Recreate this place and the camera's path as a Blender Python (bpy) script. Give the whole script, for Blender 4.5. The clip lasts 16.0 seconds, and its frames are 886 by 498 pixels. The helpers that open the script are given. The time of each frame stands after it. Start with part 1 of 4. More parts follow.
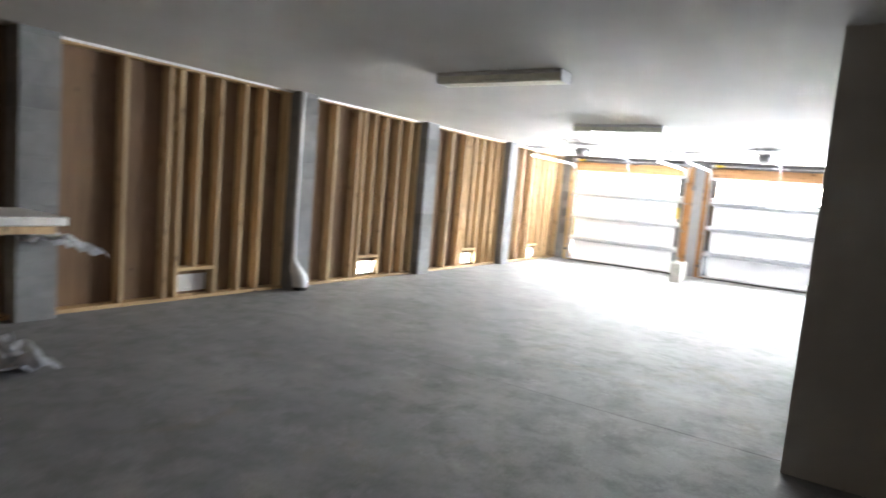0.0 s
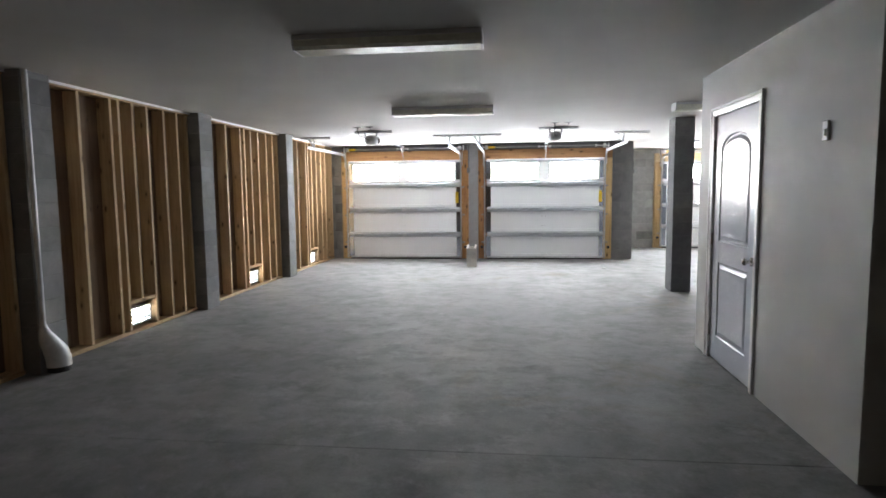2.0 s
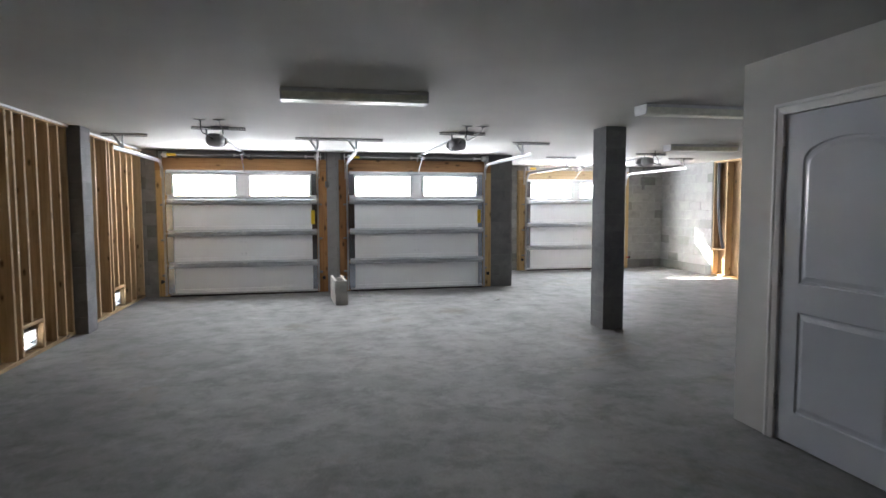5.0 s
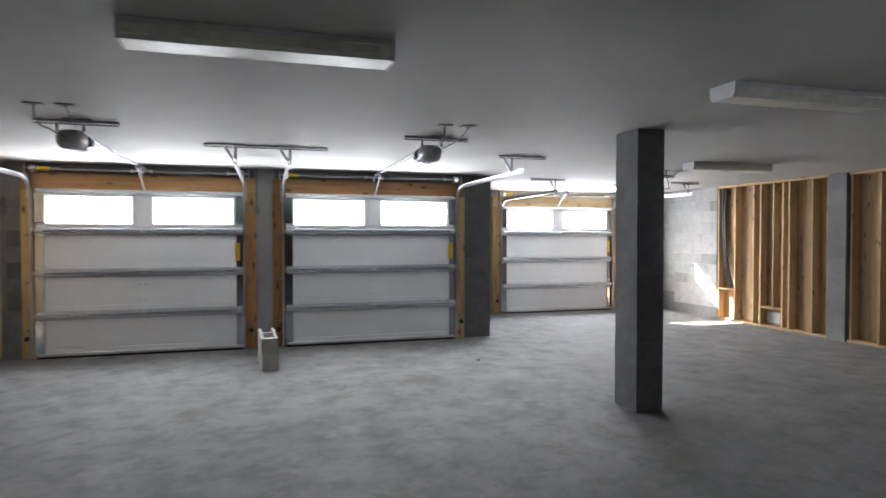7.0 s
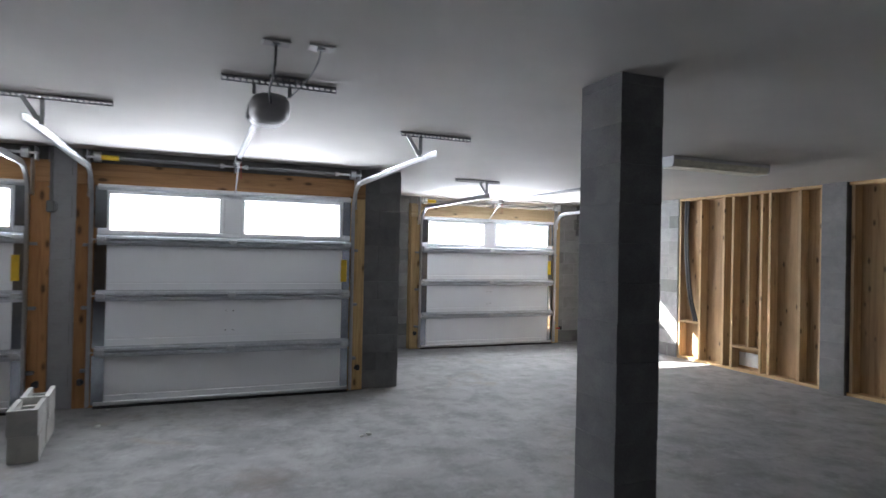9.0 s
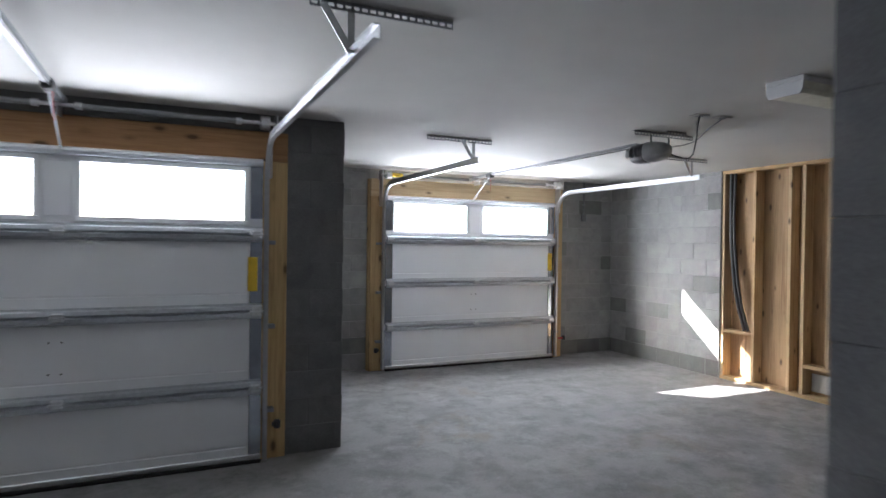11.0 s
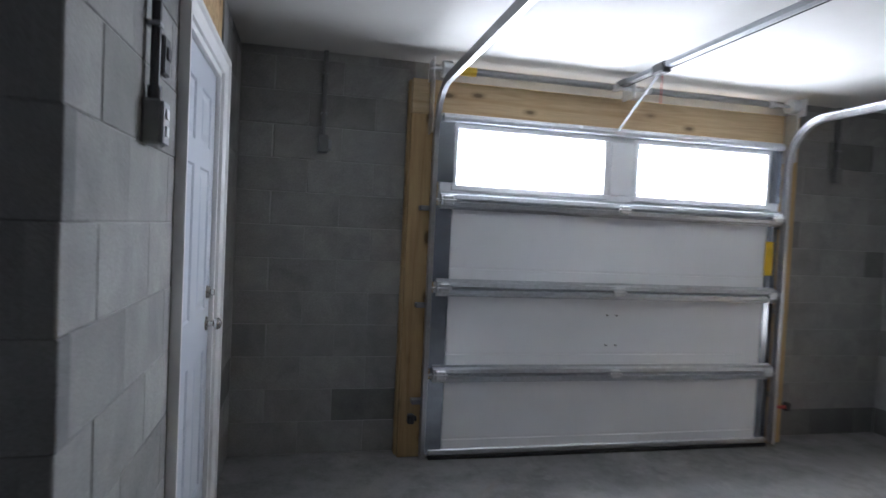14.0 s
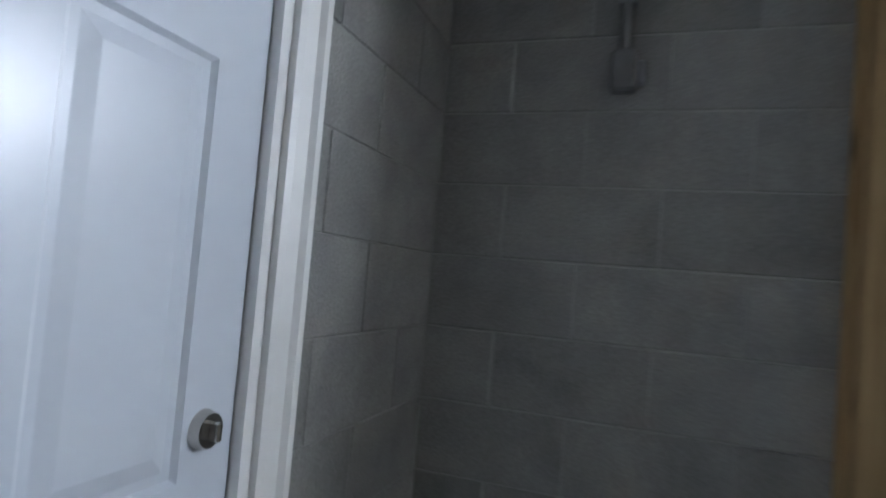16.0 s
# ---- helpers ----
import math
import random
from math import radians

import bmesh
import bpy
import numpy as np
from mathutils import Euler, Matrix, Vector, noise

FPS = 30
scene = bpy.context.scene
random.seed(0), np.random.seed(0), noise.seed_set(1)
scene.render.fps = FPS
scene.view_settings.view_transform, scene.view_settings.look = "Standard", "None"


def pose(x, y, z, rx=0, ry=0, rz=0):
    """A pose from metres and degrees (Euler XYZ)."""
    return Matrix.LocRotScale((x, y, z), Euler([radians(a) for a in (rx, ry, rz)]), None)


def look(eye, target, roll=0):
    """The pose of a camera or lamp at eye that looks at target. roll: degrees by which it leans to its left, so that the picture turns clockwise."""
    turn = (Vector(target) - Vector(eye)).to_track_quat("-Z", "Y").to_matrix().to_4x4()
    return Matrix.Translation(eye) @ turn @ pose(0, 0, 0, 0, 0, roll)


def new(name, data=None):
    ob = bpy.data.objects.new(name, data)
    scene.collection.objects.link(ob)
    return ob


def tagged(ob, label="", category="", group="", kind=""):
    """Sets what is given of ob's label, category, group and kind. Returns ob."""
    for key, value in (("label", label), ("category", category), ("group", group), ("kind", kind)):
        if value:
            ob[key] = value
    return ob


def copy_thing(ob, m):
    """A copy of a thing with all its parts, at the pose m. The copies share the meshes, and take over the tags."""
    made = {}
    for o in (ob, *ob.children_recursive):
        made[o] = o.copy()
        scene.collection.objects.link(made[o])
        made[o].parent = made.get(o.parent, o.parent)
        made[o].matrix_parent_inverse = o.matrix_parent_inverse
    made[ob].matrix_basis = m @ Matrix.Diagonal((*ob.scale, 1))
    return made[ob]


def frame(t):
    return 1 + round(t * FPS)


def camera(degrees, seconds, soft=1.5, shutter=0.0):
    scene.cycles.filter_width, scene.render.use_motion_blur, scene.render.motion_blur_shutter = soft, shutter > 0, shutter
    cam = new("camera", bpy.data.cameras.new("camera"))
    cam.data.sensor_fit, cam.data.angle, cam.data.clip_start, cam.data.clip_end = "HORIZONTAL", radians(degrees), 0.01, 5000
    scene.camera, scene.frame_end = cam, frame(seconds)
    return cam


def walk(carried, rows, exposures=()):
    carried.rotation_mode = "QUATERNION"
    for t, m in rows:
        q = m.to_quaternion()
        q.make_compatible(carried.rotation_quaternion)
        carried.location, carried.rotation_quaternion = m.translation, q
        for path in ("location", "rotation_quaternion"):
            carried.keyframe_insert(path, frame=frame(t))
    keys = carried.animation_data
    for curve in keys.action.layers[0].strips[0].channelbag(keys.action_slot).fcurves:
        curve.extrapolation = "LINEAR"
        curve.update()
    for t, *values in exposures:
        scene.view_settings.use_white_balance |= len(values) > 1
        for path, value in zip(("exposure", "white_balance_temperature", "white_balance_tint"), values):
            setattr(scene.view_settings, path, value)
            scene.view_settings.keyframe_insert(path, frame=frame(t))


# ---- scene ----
cam = camera(72.9, 16.0, 1.5, 0.5)
PATH = [
    (0, (5.494, -13.817, 1.453), (4.394, -12.158, 1.252), 4.9),
    (0.5, (4.966, -13.524, 1.477), (4.229, -11.676, 1.277), 1.9),
    (1, (4.502, -13.425, 1.488), (4.001, -11.499, 1.291), 0.4),
    (1.5, (4.059, -13.232, 1.47), (3.684, -11.278, 1.273), -0.4),
    (2, (3.647, -13.038, 1.493), (3.411, -11.061, 1.299), -0.6),
    (2.5, (3.299, -12.813, 1.514), (3.198, -10.824, 1.326), -0.6),
    (3, (2.983, -12.535, 1.488), (3.022, -10.543, 1.315), -0.1),
    (3.5, (2.689, -12.238, 1.464), (2.87, -10.253, 1.305), 0.5),
    (4, (2.43, -11.854, 1.487), (2.723, -9.881, 1.334), 0.4),
    (6.5, (2.514, -9.204, 1.542), (3.027, -7.272, 1.461), -0.3),
    (7, (2.801, -8.668, 1.547), (3.363, -6.749, 1.506), 0.0),
    (7.5, (3.097, -8.169, 1.558), (3.723, -6.269, 1.546), 0.5),
    (8, (3.401, -7.673, 1.58), (4.092, -5.796, 1.582), 0.9),
    (8.5, (3.639, -7.128, 1.562), (4.387, -5.273, 1.581), 1.2),
    (9, (3.938, -6.57, 1.551), (4.699, -4.72, 1.567), 1.2),
    (11.5, (5.157, -3.915, 1.576), (6.057, -2.13, 1.527), 0.4),
    (12, (5.452, -3.408, 1.566), (6.425, -1.663, 1.482), 0.4),
    (12.5, (5.796, -2.85, 1.54), (6.717, -1.076, 1.478), 0.6),
    (13, (6.067, -2.39, 1.516), (6.84, -0.545, 1.471), 0.8),
    (13.5, (6.343, -1.559, 1.593), (6.975, 0.335, 1.473), 1.5),
    (14, (6.54, -1.063, 1.44), (6.99, 0.885, 1.374), 2.7),
    (14.5, (6.658, -0.51, 1.392), (6.953, 1.468, 1.358), 4.1),
    (15, (6.813, 0.017, 1.416), (6.798, 2.017, 1.43), 4.5),
    (15.5, (6.79, 0.652, 1.372), (6.502, 2.63, 1.44), 4.3),
    (16, (6.731, 1.111, 1.358), (6.065, 2.995, 1.449), 4.8),
]
walk(cam, [(t, look(eye, target, roll)) for t, eye, target, roll in PATH],
     exposures=[(0, 6.85, 6450, 11), (0.5, 6.2, 6450, 11), (1.5, 5.35, 6450, 12), (2.5, 4.92, 6450, 12), (3.5, 4.55, 6400, 12),
                (7, 3.98, 6350, 13), (9, 3.62, 6150, 14), (11.5, 3.2, 6050, 14), (12.5, 3.0, 6000, 14), (14.5, 2.72, 5850, 13), (16, 2.75, 5800, 10)])

# ---- light ----
SUN_TRAVEL = Vector((1.26, -1.20, -1.0)).normalized()
world = bpy.data.worlds.new("sky")
scene.world = world
world.use_nodes = True
wn, wl = world.node_tree.nodes, world.node_tree.links
sky = wn.new("ShaderNodeTexSky")
sky.sky_type = "NISHITA"
sky.sun_disc = False
sky.sun_elevation = math.asin(-SUN_TRAVEL.z)
sky.sun_rotation = math.atan2(-SUN_TRAVEL.x, -SUN_TRAVEL.y)
wn["Background"].inputs["Strength"].default_value = 0.12
wl.new(sky.outputs["Color"], wn["Background"].inputs["Color"])

sun_data = bpy.data.lights.new("sun", "SUN")
sun_data.energy, sun_data.angle, sun_data.color = 5.0, radians(0.5), (1.0, 0.95, 0.86)
sun = new("sun", sun_data)
sun.rotation_mode = "QUATERNION"
sun.rotation_quaternion = SUN_TRAVEL.to_track_quat("-Z", "Y")
sun.location = (0, 10, 12)
WINDOW_POWER = 2.5
WINDOW_TINT = (0.93, 0.965, 1.0)


# ---- materials ----
def material(name, rough=0.6, metal=0.0):
    m = bpy.data.materials.new(name)
    m.use_nodes = True
    n, l = m.node_tree.nodes, m.node_tree.links
    b = n["Principled BSDF"]
    b.inputs["Roughness"].default_value = rough
    b.inputs["Metallic"].default_value = metal
    return m, n, l, b


def coords(n, l, scale, shift=True):
    """Object coordinates in metres, scaled; each object takes its own stretch of the pattern."""
    tc = n.new("ShaderNodeTexCoord")
    out = tc.outputs["Object"]
    if shift:
        info = n.new("ShaderNodeObjectInfo")
        mul = n.new("ShaderNodeMath")
        mul.operation = "MULTIPLY"
        mul.inputs[1].default_value = 37.0
        l.new(info.outputs["Random"], mul.inputs[0])
        add = n.new("ShaderNodeVectorMath")
        add.operation = "ADD"
        l.new(out, add.inputs[0])
        l.new(mul.outputs[0], add.inputs[1])
        out = add.outputs[0]
    mp = n.new("ShaderNodeMapping")
    mp.inputs["Scale"].default_value = scale
    l.new(out, mp.inputs["Vector"])
    return mp.outputs[0]


def noise_tex(n, l, vec, scale, detail=4, rough=0.6, dist=0.0):
    t = n.new("ShaderNodeTexNoise")
    t.inputs["Scale"].default_value = scale
    t.inputs["Detail"].default_value = detail
    t.inputs["Roughness"].default_value = rough
    t.inputs["Distortion"].default_value = dist
    l.new(vec, t.inputs["Vector"])
    return t.outputs["Fac"]


def ramp(n, l, fac, stops):
    r = n.new("ShaderNodeValToRGB")
    e = r.color_ramp.elements
    while len(e) < len(stops):
        e.new(0.5)
    for el, (p, c) in zip(e, stops):
        el.position = p
        el.color = (*c, 1)
    l.new(fac, r.inputs["Fac"])
    return r.outputs["Color"]


def mix(n, l, a, b, fac, mode="MIX"):
    m = n.new("ShaderNodeMix")
    m.data_type = "RGBA"
    m.blend_type = mode
    for sock, v in ((m.inputs[6], a), (m.inputs[7], b)):
        if isinstance(v, tuple):
            sock.default_value = (*v, 1)
        else:
            l.new(v, sock)
    if isinstance(fac, float):
        m.inputs[0].default_value = fac
    else:
        l.new(fac, m.inputs[0])
    return m.outputs[2]


def bump(n, l, b, height, strength=0.3, distance=0.01):
    bp = n.new("ShaderNodeBump")
    bp.inputs["Strength"].default_value = strength
    bp.inputs["Distance"].default_value = distance
    l.new(height, bp.inputs["Height"])
    l.new(bp.outputs[0], b.inputs["Normal"])


def vary(n, l, low, high):
    """A grey factor that differs from object to object."""
    info = n.new("ShaderNodeObjectInfo")
    return ramp(n, l, info.outputs["Random"], [(0, low), (1, high)])


def concrete(name, dark, light, stain, grain=60.0, rough=0.75, brown=0.0, spots=()):
    m, n, l, b = material(name, rough)
    v = coords(n, l, (1, 1, 1), False)
    big = noise_tex(n, l, v, 0.8, 8, 0.66, 0.25)
    col = ramp(n, l, big, [(0.3, dark), (0.7, light)])
    swirl = noise_tex(n, l, v, 3.4, 10, 0.72, 0.15)
    col = mix(n, l, col, stain, ramp(n, l, swirl, [(0.46, (0, 0, 0)), (0.66, (0.75, 0.75, 0.75))]))
    worn = noise_tex(n, l, v, 2.4, 10, 0.78, 0.2)
    col = mix(n, l, col, tuple(c * 1.25 for c in light), ramp(n, l, worn, [(0.52, (0, 0, 0)), (0.68, (0.65, 0.65, 0.65))]))
    if brown:
        spill = noise_tex(n, l, v, 0.75, 6, 0.7, 1.0)
        col = mix(n, l, col, (0.20, 0.155, 0.11), ramp(n, l, spill, [(0.60, (0, 0, 0)), (0.72, (brown, brown, brown))]))
        scuff = noise_tex(n, l, coords(n, l, (1.0, 1.7, 1.0), False), 2.6, 10, 0.78, 0.2)
        col = mix(n, l, col, tuple(c * 1.45 for c in light), ramp(n, l, scuff, [(0.57, (0, 0, 0)), (0.70, (0.42, 0.42, 0.42))]))
    # spilled stains and other darker or paler blots: noisy round each place, with its reach and strength
    for x, y, reach, strength, tint in spots:
        d = n.new("ShaderNodeVectorMath")
        d.operation = "DISTANCE"
        d.inputs[1].default_value = (x, y, 0)
        l.new(v, d.inputs[0])
        edge = n.new("ShaderNodeMath")
        edge.operation = "MULTIPLY_ADD"
        edge.inputs[1].default_value, edge.inputs[2].default_value = reach * 2.2, 0.0
        l.new(noise_tex(n, l, v, 3.2 / reach ** 0.5, 7, 0.72, 0.8), edge.inputs[0])
        gap = n.new("ShaderNodeMath")
        gap.operation = "SUBTRACT"
        l.new(edge.outputs[0], gap.inputs[0])
        l.new(d.outputs["Value"], gap.inputs[1])
        col = mix(n, l, col, tint, ramp(n, l, gap.outputs[0], [(0.0, (0, 0, 0)), (min(0.9, reach), (strength,) * 3)]))
    fine = noise_tex(n, l, v, grain, 3, 0.7)
    col = mix(n, l, col, ramp(n, l, fine, [(0.3, (0.75, 0.75, 0.75)), (0.7, (1.1, 1.1, 1.1))]), 0.5, "MULTIPLY")
    l.new(col, b.inputs["Base Color"])
    l.new(ramp(n, l, swirl, [(0.35, (rough - 0.14,) * 3), (0.7, (rough + 0.1,) * 3)]), b.inputs["Roughness"])
    bump(n, l, b, fine, 0.25, 0.004)
    return m


def block_material(name, base, spread=1.0, speck=(0.75, 1.15)):
    m, n, l, b = material(name, 0.9)
    v = coords(n, l, (1, 1, 1))
    grain = noise_tex(n, l, v, 130, 3, 0.75)
    blot = noise_tex(n, l, v, 5, 5, 0.6, 0.5)
    info = n.new("ShaderNodeObjectInfo")
    def tone(k):
        return tuple(c * (1 + (k - 1) * spread) for c in base)

    col = ramp(n, l, info.outputs["Random"], [(0.0, tone(0.60)), (0.07, tone(0.66)), (0.13, tone(0.92)), (0.6, base), (1.0, tone(1.10))])
    col = mix(n, l, col, ramp(n, l, grain, [(0.3, (speck[0],) * 3), (0.7, (speck[1],) * 3)]), 0.8, "MULTIPLY")
    col = mix(n, l, col, ramp(n, l, blot, [(0.3, (0.74, 0.74, 0.76)), (0.7, (1.12, 1.12, 1.10))]), 0.85, "MULTIPLY")
    l.new(col, b.inputs["Base Color"])
    bump(n, l, b, grain, 0.5, 0.004)
    return m


def painted(name, base, rough=0.6, relief=90.0, strength=0.08, mottle=0.05):
    m, n, l, b = material(name, rough)
    v = coords(n, l, (1, 1, 1), False)
    big = noise_tex(n, l, v, 1.3, 4, 0.6)
    fine = noise_tex(n, l, v, relief, 2, 0.5)
    col = ramp(n, l, big, [(0.3, tuple(c * (1 - mottle) for c in base)), (0.7, tuple(min(1, c * (1 + mottle)) for c in base))])
    l.new(col, b.inputs["Base Color"])
    bump(n, l, b, fine, strength, 0.003)
    return m


def wood(name, light, dark, axis, knots=1.0, rough=0.75):
    """Sawn softwood with its grain along the axis 0, 1 or 2."""
    m, n, l, b = material(name, rough)
    s = [26.0, 26.0, 26.0]
    s[axis] = 1.1
    v = coords(n, l, tuple(s))
    g = noise_tex(n, l, v, 1.0, 5, 0.62, 0.9)
    col = ramp(n, l, g, [(0.30, dark), (0.52, light), (0.75, tuple(min(1, c * 1.12) for c in light))])
    fine = noise_tex(n, l, v, 6.0, 2, 0.6)
    col = mix(n, l, col, ramp(n, l, fine, [(0.3, (0.8, 0.78, 0.75)), (0.7, (1.06, 1.06, 1.06))]), 0.6, "MULTIPLY")
    if knots:
        ks = [8.5, 8.5, 8.5]
        ks[axis] = 3.6
        kv = coords(n, l, tuple(ks))
        vo = n.new("ShaderNodeTexVoronoi")
        vo.inputs["Scale"].default_value = 1.0
        l.new(kv, vo.inputs["Vector"])
        col = mix(n, l, col, tuple(c * 0.28 for c in dark), ramp(n, l, vo.outputs["Distance"], [(0.11 * knots, (0.9, 0.9, 0.9)), (0.16 * knots, (0.35, 0.35, 0.35)), (0.25 * knots, (0, 0, 0))]))
    col = mix(n, l, col, vary(n, l, (0.72, 0.70, 0.68), (1.12, 1.1, 1.06)), 1.0, "MULTIPLY")
    l.new(col, b.inputs["Base Color"])
    bump(n, l, b, g, 0.25, 0.003)
    return m


def metal(name, base, rough=0.4, spangle=40.0, metallic=1.0):
    m, n, l, b = material(name, rough, metallic)
    v = coords(n, l, (1, 1, 1))
    sp = noise_tex(n, l, v, spangle, 3, 0.6)
    wear = noise_tex(n, l, v, 5, 4, 0.6)
    col = ramp(n, l, sp, [(0.3, tuple(c * 0.9 for c in base)), (0.7, tuple(min(1, c * 1.08) for c in base))])
    l.new(col, b.inputs["Base Color"])
    l.new(ramp(n, l, wear, [(0.3, (rough * 0.92,) * 3), (0.7, (min(1, rough * 1.1),) * 3)]), b.inputs["Roughness"])
    return m


def plain(name, base, rough=0.5, metallic=0.0):
    m, n, l, b = material(name, rough, metallic)
    v = coords(n, l, (1, 1, 1))
    f = noise_tex(n, l, v, 14, 4, 0.6)
    l.new(ramp(n, l, f, [(0.3, tuple(c * 0.86 for c in base)), (0.7, tuple(min(1, c * 1.1) for c in base))]), b.inputs["Base Color"])
    l.new(ramp(n, l, f, [(0.3, (rough * 0.85,) * 3), (0.7, (min(1, rough * 1.15),) * 3)]), b.inputs["Roughness"])
    return m


FLOOR = concrete("floor_concrete", (0.178, 0.176, 0.178), (0.275, 0.272, 0.27), (0.135, 0.133, 0.136), 60, 0.84, 0.45,
                 ((4.38, -2.38, 0.30, 0.55, (0.13, 0.095, 0.07)), (2.20, -3.05, 0.22, 0.5, (0.13, 0.10, 0.08)), (3.3, -3.6, 0.25, 0.35, (0.12, 0.11, 0.10)),
                  # a darker blot near the column base, then two paler ones
                  (6.25, -4.5, 0.55, 0.4, (0.13, 0.125, 0.115)), (3.9, -7.6, 0.5, 0.35, (0.36, 0.36, 0.36)), (4.7, -8.9, 0.45, 0.35, (0.38, 0.38, 0.385))))
DRIVE = concrete("driveway_concrete", (0.42, 0.41, 0.39), (0.5, 0.49, 0.47), (0.4, 0.39, 0.37))
BLOCK = block_material("concrete_block", (0.30, 0.30, 0.293))
# column block: the shade on its room side is put into the base colour
SHADED_BLOCK = block_material("shaded_block", (0.142, 0.143, 0.148), 0.28)
# front pier block, darkened in colour for its backlit shade
FRONT_BLOCK = block_material("shaded_pier_block", (0.19, 0.19, 0.194), 0.5)
# pilaster block, its tone lowered to paint in shade on faces turned from the doors
PIER_BLOCK = block_material("shaded_pilaster_block", (0.205, 0.205, 0.208), 0.4)
# darker block for the bottom course and some of the second
LOW_BLOCK = block_material("low_course_block", (0.185, 0.183, 0.18), 0.5)
PALE_BLOCK = block_material("pale_block", (0.50, 0.49, 0.46))
MORTAR = concrete("mortar", (0.33, 0.33, 0.325), (0.39, 0.39, 0.38), (0.31, 0.31, 0.30), 140, 0.95)
# mortar with the same shade in its colour, for front wall and column
SHADED_MORTAR = concrete("shaded_mortar", (0.145, 0.146, 0.15), (0.17, 0.17, 0.172), (0.14, 0.14, 0.142), 140, 0.95)
SEAM = concrete("tight_mortar", (0.21, 0.21, 0.21), (0.24, 0.24, 0.24), (0.20, 0.20, 0.20), 140, 0.95)
PARGE = concrete("parged_concrete", (0.30, 0.305, 0.32), (0.36, 0.365, 0.38), (0.27, 0.27, 0.28), 90, 0.9)
CEILING = painted("ceiling_paint", (0.53, 0.525, 0.50), 0.85, 70, 0.12)
DRYWALL = painted("wall_paint", (0.55, 0.55, 0.53), 0.65, 120, 0.06)
WHITE_TRIM = painted("trim_paint", (0.82, 0.82, 0.82), 0.38, 60, 0.02, 0.02)
DOOR_PAINT = painted("door_paint", (0.61, 0.65, 0.72), 0.30, 40, 0.03, 0.02)
STUD = wood("stud_pine", (0.60, 0.445, 0.265), (0.43, 0.29, 0.15), 2, 0.8)
PLATE_WOOD = wood("plate_pine", (0.52, 0.37, 0.20), (0.36, 0.23, 0.11), 1)
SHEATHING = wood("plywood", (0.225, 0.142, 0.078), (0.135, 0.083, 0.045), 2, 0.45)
# plywood lightened in colour to paint in the brighter light on the right wall
LIT_PLY = wood("lit_plywood", (0.39, 0.262, 0.142), (0.25, 0.155, 0.08), 2, 0.8)
JAMB = wood("jamb_pine", (0.64, 0.46, 0.23), (0.48, 0.31, 0.14), 2)
HEADER_WOOD = wood("header_pine", (0.74, 0.58, 0.36), (0.60, 0.43, 0.24), 0)
ORANGE_JAMB = wood("orange_jamb_pine", (0.42, 0.215, 0.085), (0.27, 0.125, 0.045), 2)
ORANGE_HEADER = wood("orange_header_pine", (0.50, 0.285, 0.13), (0.37, 0.195, 0.08), 0)
GALV = metal("galvanised_steel", (0.68, 0.70, 0.72), 0.34)
TRACK_STEEL = metal("track_steel", (0.50, 0.51, 0.53), 0.34)
DARK_STEEL = metal("door_stile_steel", (0.50, 0.54, 0.60), 0.16, 20)
PANEL = painted("door_panel_enamel", (0.84, 0.865, 0.90), 0.40, 25, 0.04, 0.02)
STRUT = metal("strut_steel", (0.58, 0.61, 0.65), 0.37, 40, 0.65)
CHROME = metal("satin_nickel", (0.60, 0.58, 0.55), 0.25, 8)
FIXTURE = painted("fixture_enamel", (0.70, 0.71, 0.72), 0.5, 50, 0.02)
DIFFUSER = plain("prismatic_acrylic", (0.82, 0.83, 0.72), 0.35)
BLACK = plain("black_plastic", (0.025, 0.025, 0.028), 0.5)
CHARCOAL = plain("charcoal_plastic", (0.045, 0.045, 0.048), 0.4)
LENS = plain("opener_lens", (0.62, 0.63, 0.63), 0.3)
SMOKE = plain("smoke_grey_plastic", (0.17, 0.172, 0.178), 0.42)
COVER = plain("grey_cover_plastic", (0.33, 0.335, 0.345), 0.38)
# white outlet plate painted grey to stand in for its backlit shade
SHADED_OUTLET = plain("shaded_outlet_plate", (0.40, 0.40, 0.40), 0.5)
GREY_PLASTIC = plain("grey_pvc", (0.26, 0.27, 0.29), 0.55)
WHITE_PLASTIC = plain("white_plastic", (0.78, 0.78, 0.76), 0.4)
PVC = plain("white_pvc", (0.72, 0.73, 0.74), 0.35)
YELLOW = plain("yellow_label", (0.75, 0.50, 0.03), 0.5)
RED = plain("red_cord", (0.45, 0.05, 0.04), 0.6)
RUBBER = plain("black_rubber", (0.02, 0.02, 0.02), 0.8)
SHEET = plain("plastic_film", (0.68, 0.70, 0.74), 0.28)
DEBRIS = plain("mortar_crumb", (0.42, 0.41, 0.38), 0.9)
GLASS = bpy.data.materials.new("window_glass")
GLASS.use_nodes = True
_g = GLASS.node_tree.nodes["Principled BSDF"]
_g.inputs["Transmission Weight"].default_value = 1.0
_g.inputs["Roughness"].default_value = 0.02
_g.inputs["IOR"].default_value = 1.45


